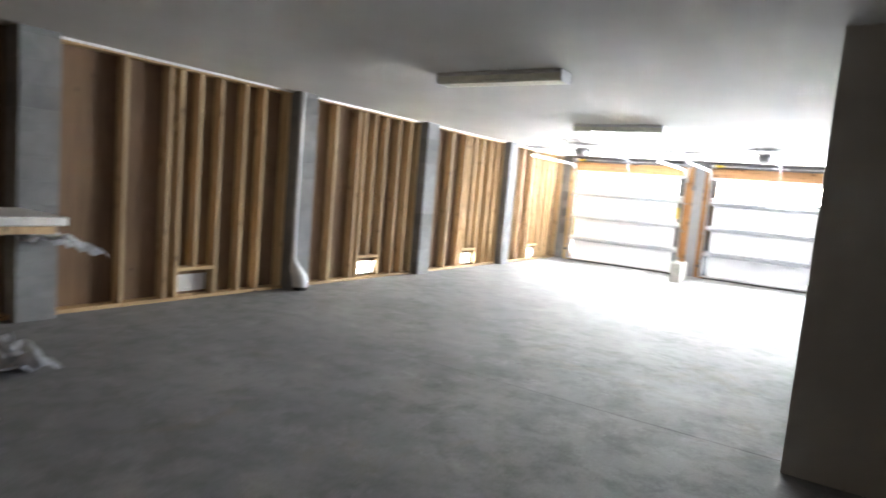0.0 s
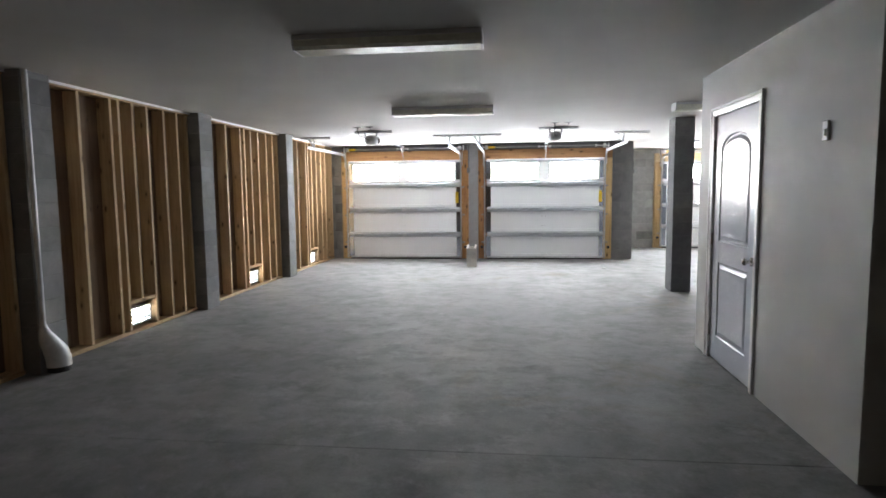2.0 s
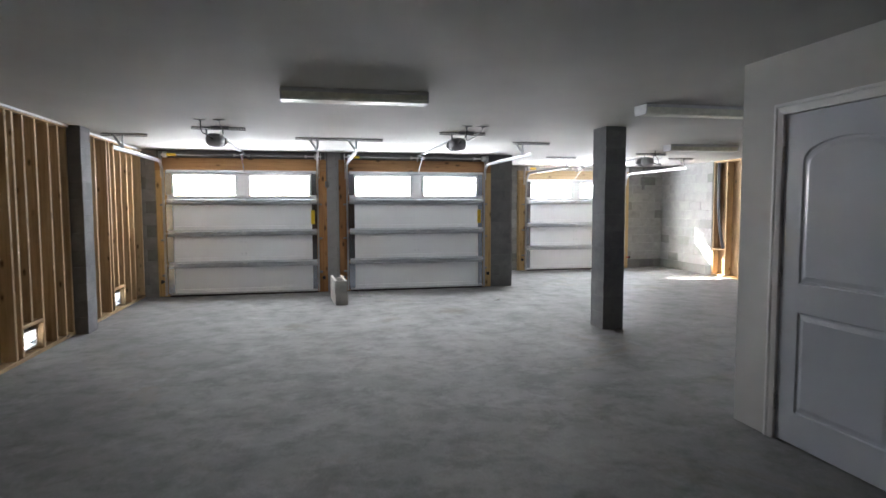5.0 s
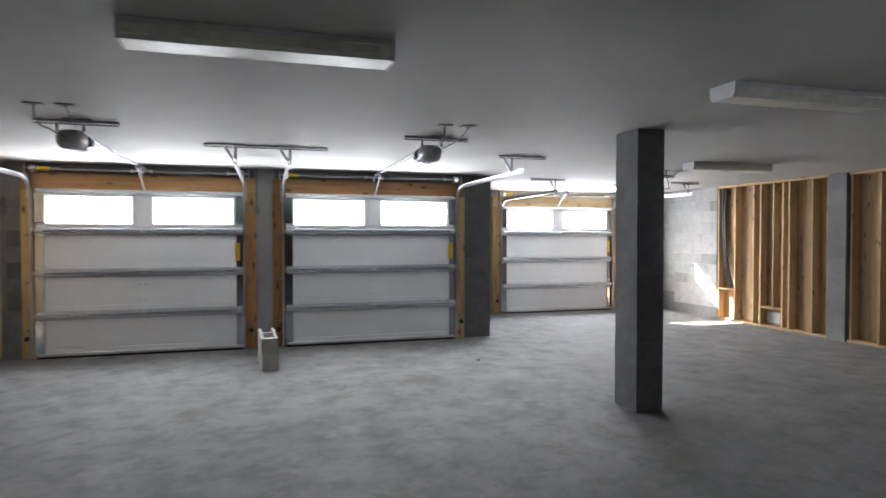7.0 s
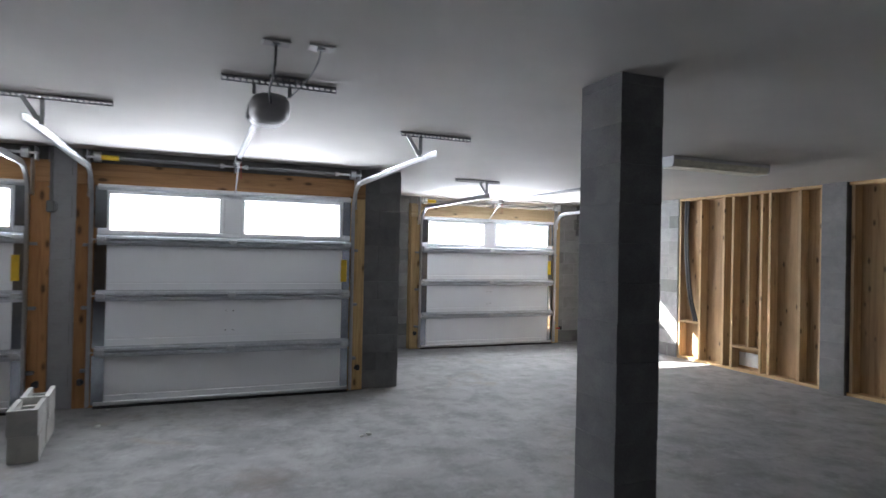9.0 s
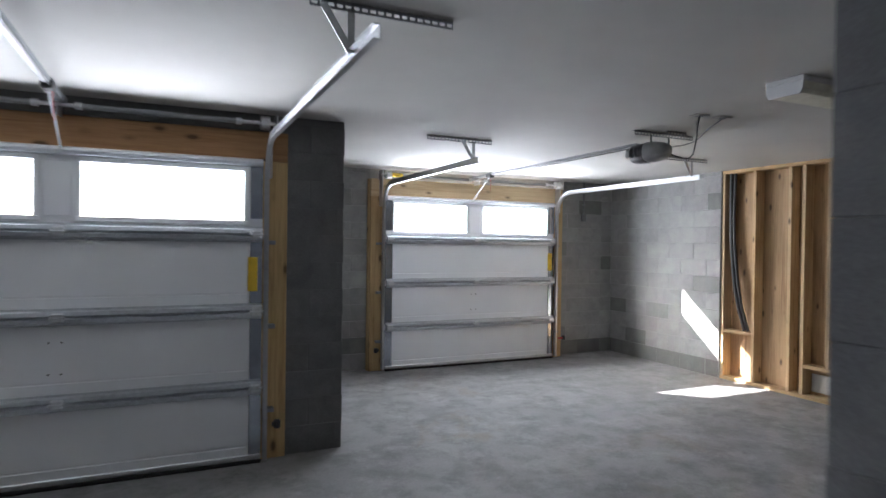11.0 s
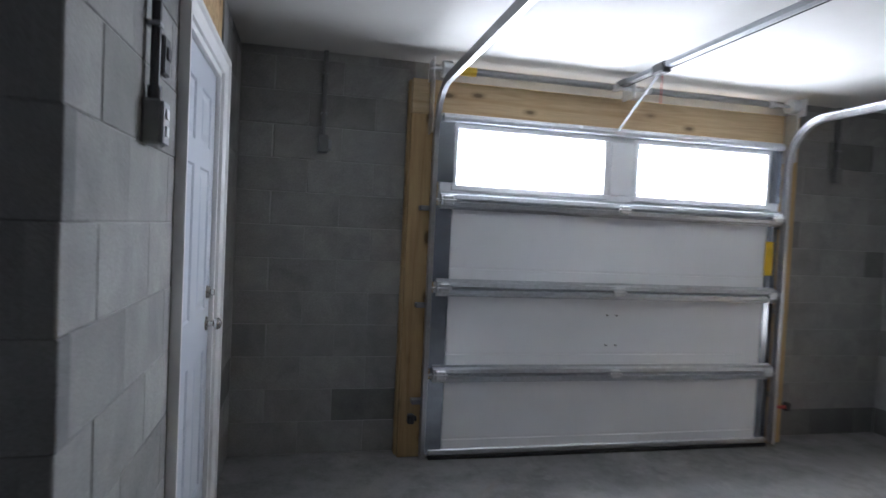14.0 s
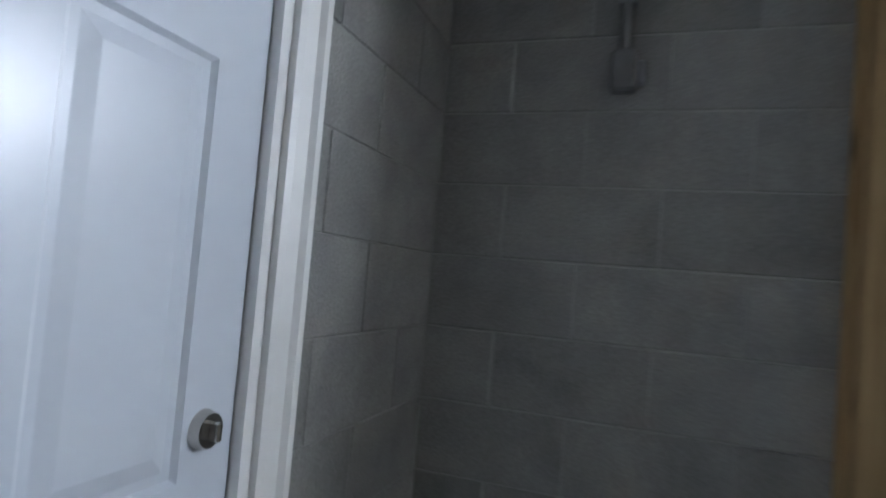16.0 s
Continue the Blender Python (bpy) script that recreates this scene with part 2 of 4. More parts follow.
# ---- building helpers ----
def box(bm, x0, x1, y0, y1, z0, z1, bev=0.0):
    v = [bm.verts.new((x, y, z)) for x in (x0, x1) for y in (y0, y1) for z in (z0, z1)]
    fs = [bm.faces.new([v[i] for i in q]) for q in ((0, 1, 3, 2), (4, 6, 7, 5), (0, 4, 5, 1), (2, 3, 7, 6), (0, 2, 6, 4), (1, 5, 7, 3))]
    if bev:
        es = list({e for f in fs for e in f.edges})
        bmesh.ops.bevel(bm, geom=es, offset=bev, segments=1, affect="EDGES", profile=0.5)
    return bm


def cyl(bm, p0, p1, r, seg=12, r1=None):
    p0, p1 = Vector(p0), Vector(p1)
    d = p1 - p0
    m = Matrix.Translation((p0 + p1) / 2) @ d.to_track_quat("Z", "Y").to_matrix().to_4x4()
    bmesh.ops.create_cone(bm, cap_ends=True, segments=seg, radius1=r, radius2=r if r1 is None else r1, depth=d.length, matrix=m)
    return bm


def sweep(bm, pts, prof, up=Vector((0, 0, 1)), closed=True):
    """Carries a profile of (side, up) offsets along a line of points."""
    pts = [Vector(p) for p in pts]
    rings = []
    for i, p in enumerate(pts):
        d = (pts[min(i + 1, len(pts) - 1)] - pts[max(i - 1, 0)]).normalized()
        u = up if abs(d.dot(up)) < 0.99 else Vector((0, 1, 0))
        s = d.cross(u).normalized()
        u = s.cross(d)
        rings.append([bm.verts.new(p + s * a + u * b) for a, b in prof])
    k = len(prof)
    for r0, r1 in zip(rings, rings[1:]):
        for i in range(k if closed else k - 1):
            bm.faces.new((r0[i], r0[(i + 1) % k], r1[(i + 1) % k], r1[i]))
    if closed:
        bm.faces.new(rings[0])
        bm.faces.new(rings[-1][::-1])
    return bm


def mesh_of(name, bm, mat, smooth=False):
    bmesh.ops.recalc_face_normals(bm, faces=bm.faces)
    me = bpy.data.meshes.new(name)
    bm.to_mesh(me)
    bm.free()
    me.materials.append(mat)
    if smooth:
        me.shade_smooth()
        me.set_sharp_from_angle(angle=radians(35))
    return me


def part(name, bm, mat, parent, label="", smooth=False):
    ob = new(name, mesh_of(name, bm, mat, smooth))
    ob.parent = parent
    return tagged(ob, label)


def thing(name, loc, label, category, group="", rz=0.0):
    ob = new(name)
    ob.empty_display_size = 0.1
    ob.location = loc
    ob.rotation_euler = (0, 0, radians(rz))
    return tagged(ob, label, category, group)


def structure(name, bm, mat, label, category="wall"):
    ob = new(name, mesh_of(name, bm, mat))
    return tagged(ob, label, category, kind="structure")


def boxes(*rows):
    bm = bmesh.new()
    for r in rows:
        box(bm, *r)
    return bm


BM = bmesh.new

# ---- plan ----
CEIL = 2.49
LEFT_STUD, LEFT_SHEATH = -0.40, -0.54      # face of the left studs, face of the sheathing
RIGHT_BLOCK, RIGHT_STUD, RIGHT_SHEATH = 10.95, 10.97, 11.11
FRONT, BACK, RETURN = 0.085, 2.72, 6.13    # block faces: front wall, recessed wall, return wall between them
REAR = -16.0
ROOM_X, ROOM_Y0, ROOM_Y1 = 5.36, -9.93, -7.19
DOOR_W, DOOR_H = 2.465, 2.16
DOOR_X = (0.012, 3.056, 7.335)
DOOR_Y = (0.0, 0.0, 2.55)

# floor: slabs parted by sawn joints
floor_bm = BM()
for y0, y1 in ((REAR - 0.2, -9.745), (-9.740, 2.95)):
    box(floor_bm, -0.75, 11.35, y0, y1, -0.12, 0.0, 0.002)
structure("floor", floor_bm, FLOOR, "troweled grey concrete floor slab with mottled stains", "floor")
structure("ground", boxes((-600, 600, -600, 600, -0.4, -0.14)), DRIVE, "pale concrete apron and ground outside", "ground")
ceil_bm = BM()
box(ceil_bm, -0.75, 11.35, REAR - 0.2, FRONT + 0.2, CEIL, CEIL + 0.15)
box(ceil_bm, RETURN - 0.2, 11.35, FRONT + 0.2, BACK + 0.25, CEIL, CEIL + 0.15)
structure("ceiling", ceil_bm, CEILING, "white painted drywall ceiling, flat and smooth", "ceiling")
# unseen deck over the drive, added to keep sun off the first two doors
structure("sun_block_soffit", boxes((-1.9, RETURN - 0.2, FRONT + 0.2, BACK + 0.25, CEIL + 0.02, CEIL + 0.15)), WHITE_TRIM, "unseen white soffit added outside the doors to block the sun", "soffit")

# block walls: mortar cores; the blocks are laid on them at the end of the file
CORE = 0.0032
LINTEL = 2.355
REVEAL = 0.15       # the openings are wider than the doors; the jamb boards close the rest


def opening(x0, x1, a, b, z0, z1):
    """The parts of a stretch x0..x1 that are left round an opening a..b, z0..z1."""
    rows = [(x0, a, 0, CEIL), (b, x1, 0, CEIL)]
    if z0 > 0:
        rows.append((a, b, 0, z0))
    rows.append((a, b, z1, CEIL))
    return rows


front_bm = BM()
f0, f1 = FRONT + CORE, FRONT + 0.16
xs = LEFT_SHEATH - 0.2
for d0 in DOOR_X[:2]:
    for a, b, z0, z1 in opening(xs, d0 + DOOR_W + 0.17, d0 - REVEAL, d0 + DOOR_W + REVEAL, 0, LINTEL):
        box(front_bm, a, b, f0, f1, z0, z1)
    xs = d0 + DOOR_W + 0.17
box(front_bm, xs, RETURN - CORE, f0, f1, 0, CEIL)
wall_front = structure("wall_front", front_bm, SHADED_MORTAR, "grey concrete block wall around two garage doors")

ENTRY_Y0, ENTRY_Y1, ENTRY_H = 1.09, 1.93, 2.10
ret_bm = BM()
for a, b in ((FRONT + 0.12, ENTRY_Y0 - 0.05), (ENTRY_Y1 + 0.05, BACK + 0.2)):
    box(ret_bm, RETURN - 0.2, RETURN - CORE, a, b, 0, CEIL)
box(ret_bm, RETURN - 0.2, RETURN - 0.165, ENTRY_Y0 - 0.05, ENTRY_Y1 + 0.05, ENTRY_H + 0.05, CEIL)
wall_return = structure("wall_return", ret_bm, MORTAR, "grey concrete block return wall holding the entry door")

back_bm = BM()
d0 = DOOR_X[2]
for a, b, z0, z1 in opening(RETURN - CORE, RIGHT_BLOCK + 0.3, d0 - REVEAL, d0 + DOOR_W + REVEAL, 0, LINTEL):
    box(back_bm, a, b, BACK + CORE, BACK + 0.12, z0, z1)
wall_back = structure("wall_back", back_bm, MORTAR, "grey concrete block wall around the recessed garage door")

RIGHT_END = 0.755
wall_right_block = structure("wall_right_block", boxes((RIGHT_BLOCK + CORE, RIGHT_BLOCK + 0.2, RIGHT_END, BACK + CORE, 0, CEIL)), MORTAR,
                             "bare grey concrete block corner wall")

# framed walls: sheathing with vent openings
VENT_W, VENT_Z0, VENT_Z1 = 0.36, 0.065, 0.255
LEFT_VENTS = [-9.80, -6.92, -4.02, -1.22]
RIGHT_VENTS = [-0.47]


def framed_wall(name, x0, x1, y0, y1, vents, label, mat=SHEATHING):
    bm = BM()
    y = y0
    for v in sorted(vents):
        box(bm, x0, x1, y, v - VENT_W / 2, 0, CEIL)
        box(bm, x0, x1, v - VENT_W / 2, v + VENT_W / 2, 0, VENT_Z0)
        box(bm, x0, x1, v - VENT_W / 2, v + VENT_W / 2, VENT_Z1, CEIL)
        y = v + VENT_W / 2
    box(bm, x0, x1, y, y1, 0, CEIL)
    return structure(name, bm, mat, label)


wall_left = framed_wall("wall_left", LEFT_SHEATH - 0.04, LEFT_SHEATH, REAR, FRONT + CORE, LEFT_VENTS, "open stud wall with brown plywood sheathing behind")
wall_right = framed_wall("wall_right", RIGHT_SHEATH, RIGHT_SHEATH + 0.04, ROOM_Y1 + 0.1, RIGHT_END, RIGHT_VENTS, "open pine stud wall with plywood sheathing behind", LIT_PLY)

# painted room inside the garage, and plain walls that close the place behind
ROOM_DOOR = (-8.515, -7.565, 2.10)
rm = BM()
for a, b, z0, z1 in opening(ROOM_Y0, ROOM_Y1, ROOM_DOOR[0] - 0.02, ROOM_DOOR[1] + 0.02, 0, ROOM_DOOR[2] + 0.02):
    box(rm, ROOM_X, ROOM_X + 0.12, a, b, z0, z1)
structure("room_wall_side", rm, DRYWALL, "off-white painted drywall wall with a panel door")
structure("room_wall_near", boxes((ROOM_X + 0.12, 11.3, ROOM_Y0, ROOM_Y0 + 0.12, 0, CEIL)), DRYWALL, "off-white painted drywall wall of the inner room")
structure("room_wall_far", boxes((ROOM_X + 0.12, 11.3, ROOM_Y1 - 0.12, ROOM_Y1, 0, CEIL)), PARGE, "plain grey wall of the inner room")
structure("wall_right_rear", boxes((11.15, 11.3, REAR, ROOM_Y0, 0, CEIL)), SHEATHING, "plain plywood wall behind the inner room")
structure("wall_rear", boxes((-0.75, 11.3, REAR - 0.15, REAR, 0, CEIL)), SHEATHING, "plain plywood rear wall")


# studs
def stud(parent, x0, x1, y, z0=0.04, z1=CEIL - 0.04, w=0.038):
    key = ("stud", round(x1 - x0, 3), round(z0, 3), round(z1, 3), w)
    if key not in SHARED:
        SHARED[key] = mesh_of("stud", box(BM(), 0, x1 - x0, -w / 2, w / 2, z0, z1, 0.002), STUD)
    ob = new("stud", SHARED[key])
    ob.location = (x0, y, 0)
    ob.rotation_euler = (0, radians(random.uniform(-0.12, 0.12)), 0)
    ob.parent = parent
    return ob


def plate(parent, x0, x1, y0, y1, z0):
    ob = new("plate", mesh_of("plate", box(BM(), 0, x1 - x0, 0, y1 - y0, 0, 0.038, 0.002), PLATE_WOOD))
    ob.location = (x0, y0, z0)
    ob.parent = parent
    return ob


SHARED = {}
PIL_W = 0.32
PILASTERS = [-11.47, -8.445, -5.70, -2.82]     # centres along the left wall


def vent(wall_x, y, face, closed=False):
    """A foundation vent: frame with three louvres in the sheathing."""
    t = thing("foundation_vent", (wall_x, y, VENT_Z0), "white metal louvred foundation vent low in the stud wall", "vent", "foundation vents")
    h = VENT_Z1 - VENT_Z0
    w = VENT_W / 2
    s = -face
    reach = 0.0 if closed else 0.075
    fr = BM()
    for r in ((-w, w, 0, 0.014), (-w, w, h - 0.014, h), (-w, -w + 0.014, 0.014, h - 0.014), (w - 0.014, w, 0.014, h - 0.014)):
        box(fr, min(-s * reach, s * 0.05), max(-s * reach, s * 0.05), r[0], r[1], r[2], r[3])
    part("frame", fr, FIXTURE, t)
    for k in (1, 2, 3):
        z = h * k / 4
        prof = [(-0.022, -0.017), (-0.020, -0.020), (0.022, 0.017), (0.020, 0.020)]
        bl = sweep(BM(), [(s * (0.03 - reach), -w + 0.014, z), (s * (0.03 - reach), w - 0.014, z)], [(a * face, c) for a, c in prof])
        part("louvre", bl, FIXTURE, t)
    if closed:
        part("damper", box(BM(), min(0, s * 0.03), max(0, s * 0.03), -w + 0.015, w - 0.015, 0.015, h - 0.015, 0.003), FIXTURE, t, "closed grey damper")
    return t


# left wall bays between the pilasters
def left_bay(p0, p1, v):
    a, b = p0 + PIL_W / 2, p1 - PIL_W / 2
    plate(wall_left, LEFT_SHEATH + 0.002, LEFT_STUD + 0.004, a, b, 0.0)
    plate(wall_left, LEFT_SHEATH + 0.002, LEFT_STUD + 0.004, a, b, CEIL - 0.039)
    places = [a + 0.03, v - 0.86, v - 0.40, v - 0.27, v + 0.21, v + 0.53, b - 0.03]
    if b - v > 0.95:
        places.append(v + 0.80)
    for y in places:
        if a < y < b:
            stud(wall_left, LEFT_SHEATH + 0.002, LEFT_STUD, y)
    for y in (v - 0.05,):
        stud(wall_left, LEFT_SHEATH + 0.002, LEFT_STUD, y, 0.36)
    sill = plate(wall_left, LEFT_SHEATH + 0.002, LEFT_STUD - 0.004, v - 0.25, v + 0.19, 0.318)
    sill.name = "cripple_header"


for p0, p1, v in zip(PILASTERS, PILASTERS[1:] + [FRONT + PIL_W / 2], LEFT_VENTS):
    left_bay(p0, p1, v)
for y in (-15.6, -15.2, -14.8, -14.4, -14.0, -13.6, -13.2, -12.8, -12.4, -12.0):
    stud(wall_left, LEFT_SHEATH + 0.002, LEFT_STUD, y)
plate(wall_left, LEFT_SHEATH + 0.002, LEFT_STUD + 0.004, REAR, PILASTERS[0] - PIL_W / 2, 0.0)
for v in LEFT_VENTS:
    vent(LEFT_SHEATH, v, 1, v < -9)

for p0, p1 in zip(PILASTERS, PILASTERS[1:] + [FRONT + PIL_W / 2]):
    structure("trim", boxes((LEFT_STUD + 0.005, LEFT_STUD + 0.022, p0 + PIL_W / 2, p1 - PIL_W / 2, CEIL - 0.022, CEIL)), WHITE_TRIM, "white plaster edge bead where ceiling meets the stud wall", "trim")

# right wall bays
RIGHT_PIL = -1.755
R0, R1 = RIGHT_STUD, RIGHT_SHEATH - 0.002
for y in (0.733, 0.32, -0.11, -0.262, -0.73, -0.86, -1.29, -1.57, -1.95, -2.37, -2.78, -3.18, -3.59, -4.0, -4.4, -4.81, -5.2, -5.6, -6.0, -6.4, -6.8, -7.1):
    stud(wall_right, R0, R1, y)
stud(wall_right, R0, R1, -0.535, 0.36)
plate(wall_right, R0 - 0.004, R1, RIGHT_PIL + 0.15, RIGHT_END, 0.0)
plate(wall_right, R0 - 0.004, R1, RIGHT_PIL + 0.15, RIGHT_END, CEIL - 0.039)
plate(wall_right, R0 - 0.004, R1, ROOM_Y1, RIGHT_PIL - 0.15, 0.0)
plate(wall_right, R0 - 0.004, R1, ROOM_Y1, RIGHT_PIL - 0.15, CEIL - 0.039)
plate(wall_right, R0 + 0.004, R1, -0.71, -0.282, 0.318).name = "cripple_header"
plate(wall_right, R0 + 0.004, R1, 0.34, 0.713, 0.56).name = "blocking"
for v in RIGHT_VENTS:
    vent(RIGHT_SHEATH, v, -1, True)

# ---- garage doors ----
PANES = ((0.085, 1.115), (1.325, 2.36))     # window openings across a door


def garage_door():
    """A four-section steel door seen from inside; x along its width, the room towards -y, origin at its lower corner."""
    d = thing("garage_door", (0, 0, 0), "closed white steel sectional garage door with two top windows", "garage door", "garage doors")
    h = DOOR_H / 4
    for i in range(4):
        z0, z1 = i * h + 0.004, (i + 1) * h - 0.004
        bm = BM()
        if i < 3:
            box(bm, 0.0, DOOR_W, 0.012, 0.05, z0, z1, 0.003)
            box(bm, 0.09, DOOR_W - 0.09, 0.004, 0.02, z0 + 0.02, z0 + 0.115, 0.004)
            box(bm, 0.09, DOOR_W - 0.09, 0.008, 0.02, z0 + 0.125, z1 - 0.03, 0.002)
        else:
            wz0, wz1 = 1.695, 2.085
            for x0, x1 in ((0, PANES[0][0]), (PANES[0][1], PANES[1][0]), (PANES[1][1], DOOR_W)):
                box(bm, x0, x1, 0.012, 0.05, wz0, wz1)
            box(bm, 0, DOOR_W, 0.012, 0.05, z0, wz0)
            box(bm, 0, DOOR_W, 0.012, 0.05, wz1, z1)
            box(bm, 1.145, 1.295, 0.004, 0.02, wz0 + 0.02, wz1 - 0.02, 0.004)
        sec = part("section", bm, PANEL, d)
        if i == 3:
            for x0, x1 in PANES:
                fr = BM()
                t = 0.022
                box(fr, x0 - 0.012, x1 + 0.012, -0.004, 0.012, wz0 - 0.012, wz0 + t, 0.004)
                box(fr, x0 - 0.012, x1 + 0.012, -0.004, 0.012, wz1 - t, wz1 + 0.012, 0.004)
                box(fr, x0 - 0.012, x0 + t, -0.003, 0.012, wz0 + t, wz1 - t, 0.004)
                box(fr, x1 - t, x1 + 0.012, -0.003, 0.012, wz0 + t, wz1 - t, 0.004)
                part("window_frame", fr, PANEL, sec)
                g = part("pane", boxes((x0, x1, 0.028, 0.032, wz0, wz1)), GLASS, sec, "clear window pane")
                g.visible_shadow = False
        for x0 in (-0.022, DOOR_W - 0.085):
            if i < 3:
                part("stile", box(BM(), x0, max(x0, 0.0) + 0.085, -0.004, 0.014, z0 + 0.03, z1 - 0.03, 0.003), DARK_STEEL, sec, "grey steel end stile")
            else:
                part("stile", box(BM(), x0, max(x0, 0.0) + 0.085, -0.004, 0.014, 1.73, z1 - 0.02, 0.003), DARK_STEEL, sec, "grey steel end stile")
    # ribbed struts across the section joints
    for z in (h, 2 * h, 3 * h):
        bm = BM()
        prof = [(0.0, -0.055), (-0.012, -0.055), (-0.014, -0.042), (-0.045, -0.034), (-0.05, -0.012), (-0.028, -0.002), (-0.05, 0.012),
                (-0.045, 0.034), (-0.014, 0.042), (-0.012, 0.055), (0.0, 0.055)]
        sweep(bm, [(0.004, 0.002, z), (DOOR_W - 0.004, 0.002, z)], [(-a, b) for a, b in prof])
        st = part("strut", bm, STRUT, d, "galvanised ribbed steel strut")
        for x in (0.05, DOOR_W / 2, DOOR_W - 0.05):
            hb = box(BM(), x - 0.035, x + 0.035, -0.062, -0.03, z - 0.03, z + 0.03, 0.008)
            cyl(hb, (x - 0.045, -0.055, z), (x + 0.045, -0.055, z), 0.009, 8)
            part("hinge", hb, GALV, st, "galvanised hinge")
    top = sweep(BM(), [(0.004, 0.002, DOOR_H - 0.035), (DOOR_W - 0.004, 0.002, DOOR_H - 0.035)],
                [(0, -0.028), (0.03, -0.02), (0.038, 0), (0.03, 0.02), (0, 0.028)])
    part("top_strut", top, STRUT, d, "galvanised top strut")
    part("bottom_rail", box(BM(), 0.0, DOOR_W, -0.012, 0.05, 0.026, 0.062, 0.005), GALV, d)
    part("bottom_seal", box(BM(), 0.0, DOOR_W, -0.022, 0.045, 0.0, 0.0255, 0.006), RUBBER, d, "black rubber bottom seal")
    for z in (0.72, 0.92):
        for x in (1.18, 1.25):
            part("rivet", cyl(BM(), (x, 0.0, z), (x, 0.01, z), 0.006, 6), CHARCOAL, d)
    part("warning_label", box(BM(), DOOR_W - 0.10, DOOR_W - 0.035, -0.0085, -0.0045, 1.22, 1.46), YELLOW, d, "yellow warning sticker")
    part("lift_handle", box(BM(), 1.20, 1.24, -0.02, 0.0, 2.115, 2.15, 0.005), GALV, d, "arm bracket at the top edge")
    return d


first_door = garage_door()
first_door.location = (DOOR_X[0], DOOR_Y[0], 0)
for x, y in zip(DOOR_X[1:], DOOR_Y[1:]):
    copy_thing(first_door, Matrix.Translation((x, y, 0)))

for dx, dy in zip(DOOR_X, DOOR_Y):
    for x0, x1 in PANES:
        ld = bpy.data.lights.new("window_daylight", "AREA")
        ld.shape, ld.size, ld.size_y = "RECTANGLE", x1 - x0 - 0.05, 0.30
        ld.energy, ld.color = WINDOW_POWER * (1.75 if dy > 1 else 0.85), WINDOW_TINT
        lo = new("window_daylight", ld)
        lo.matrix_world = look((dx + (x0 + x1) / 2, dy + 0.055, 1.89), (dx + (x0 + x1) / 2, dy - 3, 1.89))


def track(x, y, side, length):
    """A galvanised roller track: upright, bend, then level into the room."""
    t = thing("door_track", (x, y, 0), "galvanised steel roller track curving up to the ceiling", "door track", "door tracks")
    zt, r = 2.285, 0.30
    pts = [(0, -0.035, 0.03), (0, -0.035, 1.0), (0, -0.035, zt - r)]
    pts += [(0, -0.035 - r + r * math.cos(a), zt - r + r * math.sin(a)) for a in (radians(k) for k in range(10, 90, 10))]
    pts += [(0, -0.035 - r, zt), (0, -length, zt + 0.0)]
    prof = [(-0.026, -0.014), (0.026, -0.014), (0.026, 0.014), (0.023, 0.014), (0.023, -0.011), (-0.023, -0.011), (-0.023, 0.014), (-0.026, 0.014)]
    bm = BM()
    sweep(bm, pts, [(a, b * side) for a, b in prof], up=Vector((1, 0, 0)))
    part("rail", bm, TRACK_STEEL, t)
    # flag bracket and wall clips
    fl = box(BM(), 0.0, 0.006, -0.07, 0.05, 2.02, 2.36, 0.002)
    for v in fl.verts:
        v.co.x = v.co.x * -side + 0.026 * side * -1
    part("flag_bracket", fl, GALV, t)
    for z in (0.35, 0.95, 1.55):
        part("wall_clip", box(BM(), min(0, -side * 0.07), max(0, -side * 0.07), -0.012, 0.05, z, z + 0.03, 0.003), GALV_DULL, t)
    for z in (0.54, 1.08, 1.62):
        rb = cyl(BM(), (side * 0.04, -0.035, z), (-side * 0.012, -0.035, z), 0.006, 8)
        part("roller", cyl(rb, (side * 0.012, -0.035, z), (-side * 0.012, -0.035, z), 0.022, 10), GALV, t)
    return t


def hanger(x0, x1, y, feet):
    """A slotted angle bar screwed to the ceiling with braces down to track ends at feet."""
    t = thing("track_hanger", ((x0 + x1) / 2, y, CEIL), "slotted steel angle hanger screwed to the ceiling", "track hanger", "track hangers")
    w = (x1 - x0) / 2
    bm = slotted(w)
    part("angle_bar", bm, GALV_DULL, t)
    zt = 2.30 - CEIL
    for fx in feet:
        for a, dy in ((-0.11, 0.0), (0.0, 0.004)):
            bm = BM()
            cx = fx - (x0 + x1) / 2
            p0 = Vector((cx + a, dy, -0.02))
            p1 = Vector((cx, dy, zt))
            sweep(bm, [p0, p1], [(-0.014, -0.002), (0.014, -0.002), (0.014, 0.002), (-0.014, 0.002)], up=Vector((0, 1, 0)))
            part("brace", bm, GALV, t)
    return t


def slotted(w, drop=0.036):
    """Angle iron 2 w long: a flange on the ceiling and a slotted flange hanging down."""
    bm = BM()
    box(bm, -w, w, 0, 0.035, -0.0025, 0)
    box(bm, -w, w, 0, 0.0025, -0.014, -0.0025)
    box(bm, -w, w, 0, 0.0025, -drop, -drop + 0.009)
    n = max(4, int(2 * w / 0.032))
    for i in range(n + 1):
        x = -w + i * 2 * w / n
        box(bm, max(-w, x - 0.005), min(w, x + 0.005), 0, 0.0025, -drop + 0.009, -0.014)
    return bm


GALV_DULL = metal("dull_galvanised_steel", (0.30, 0.31, 0.32), 0.5, 40, 0.8)


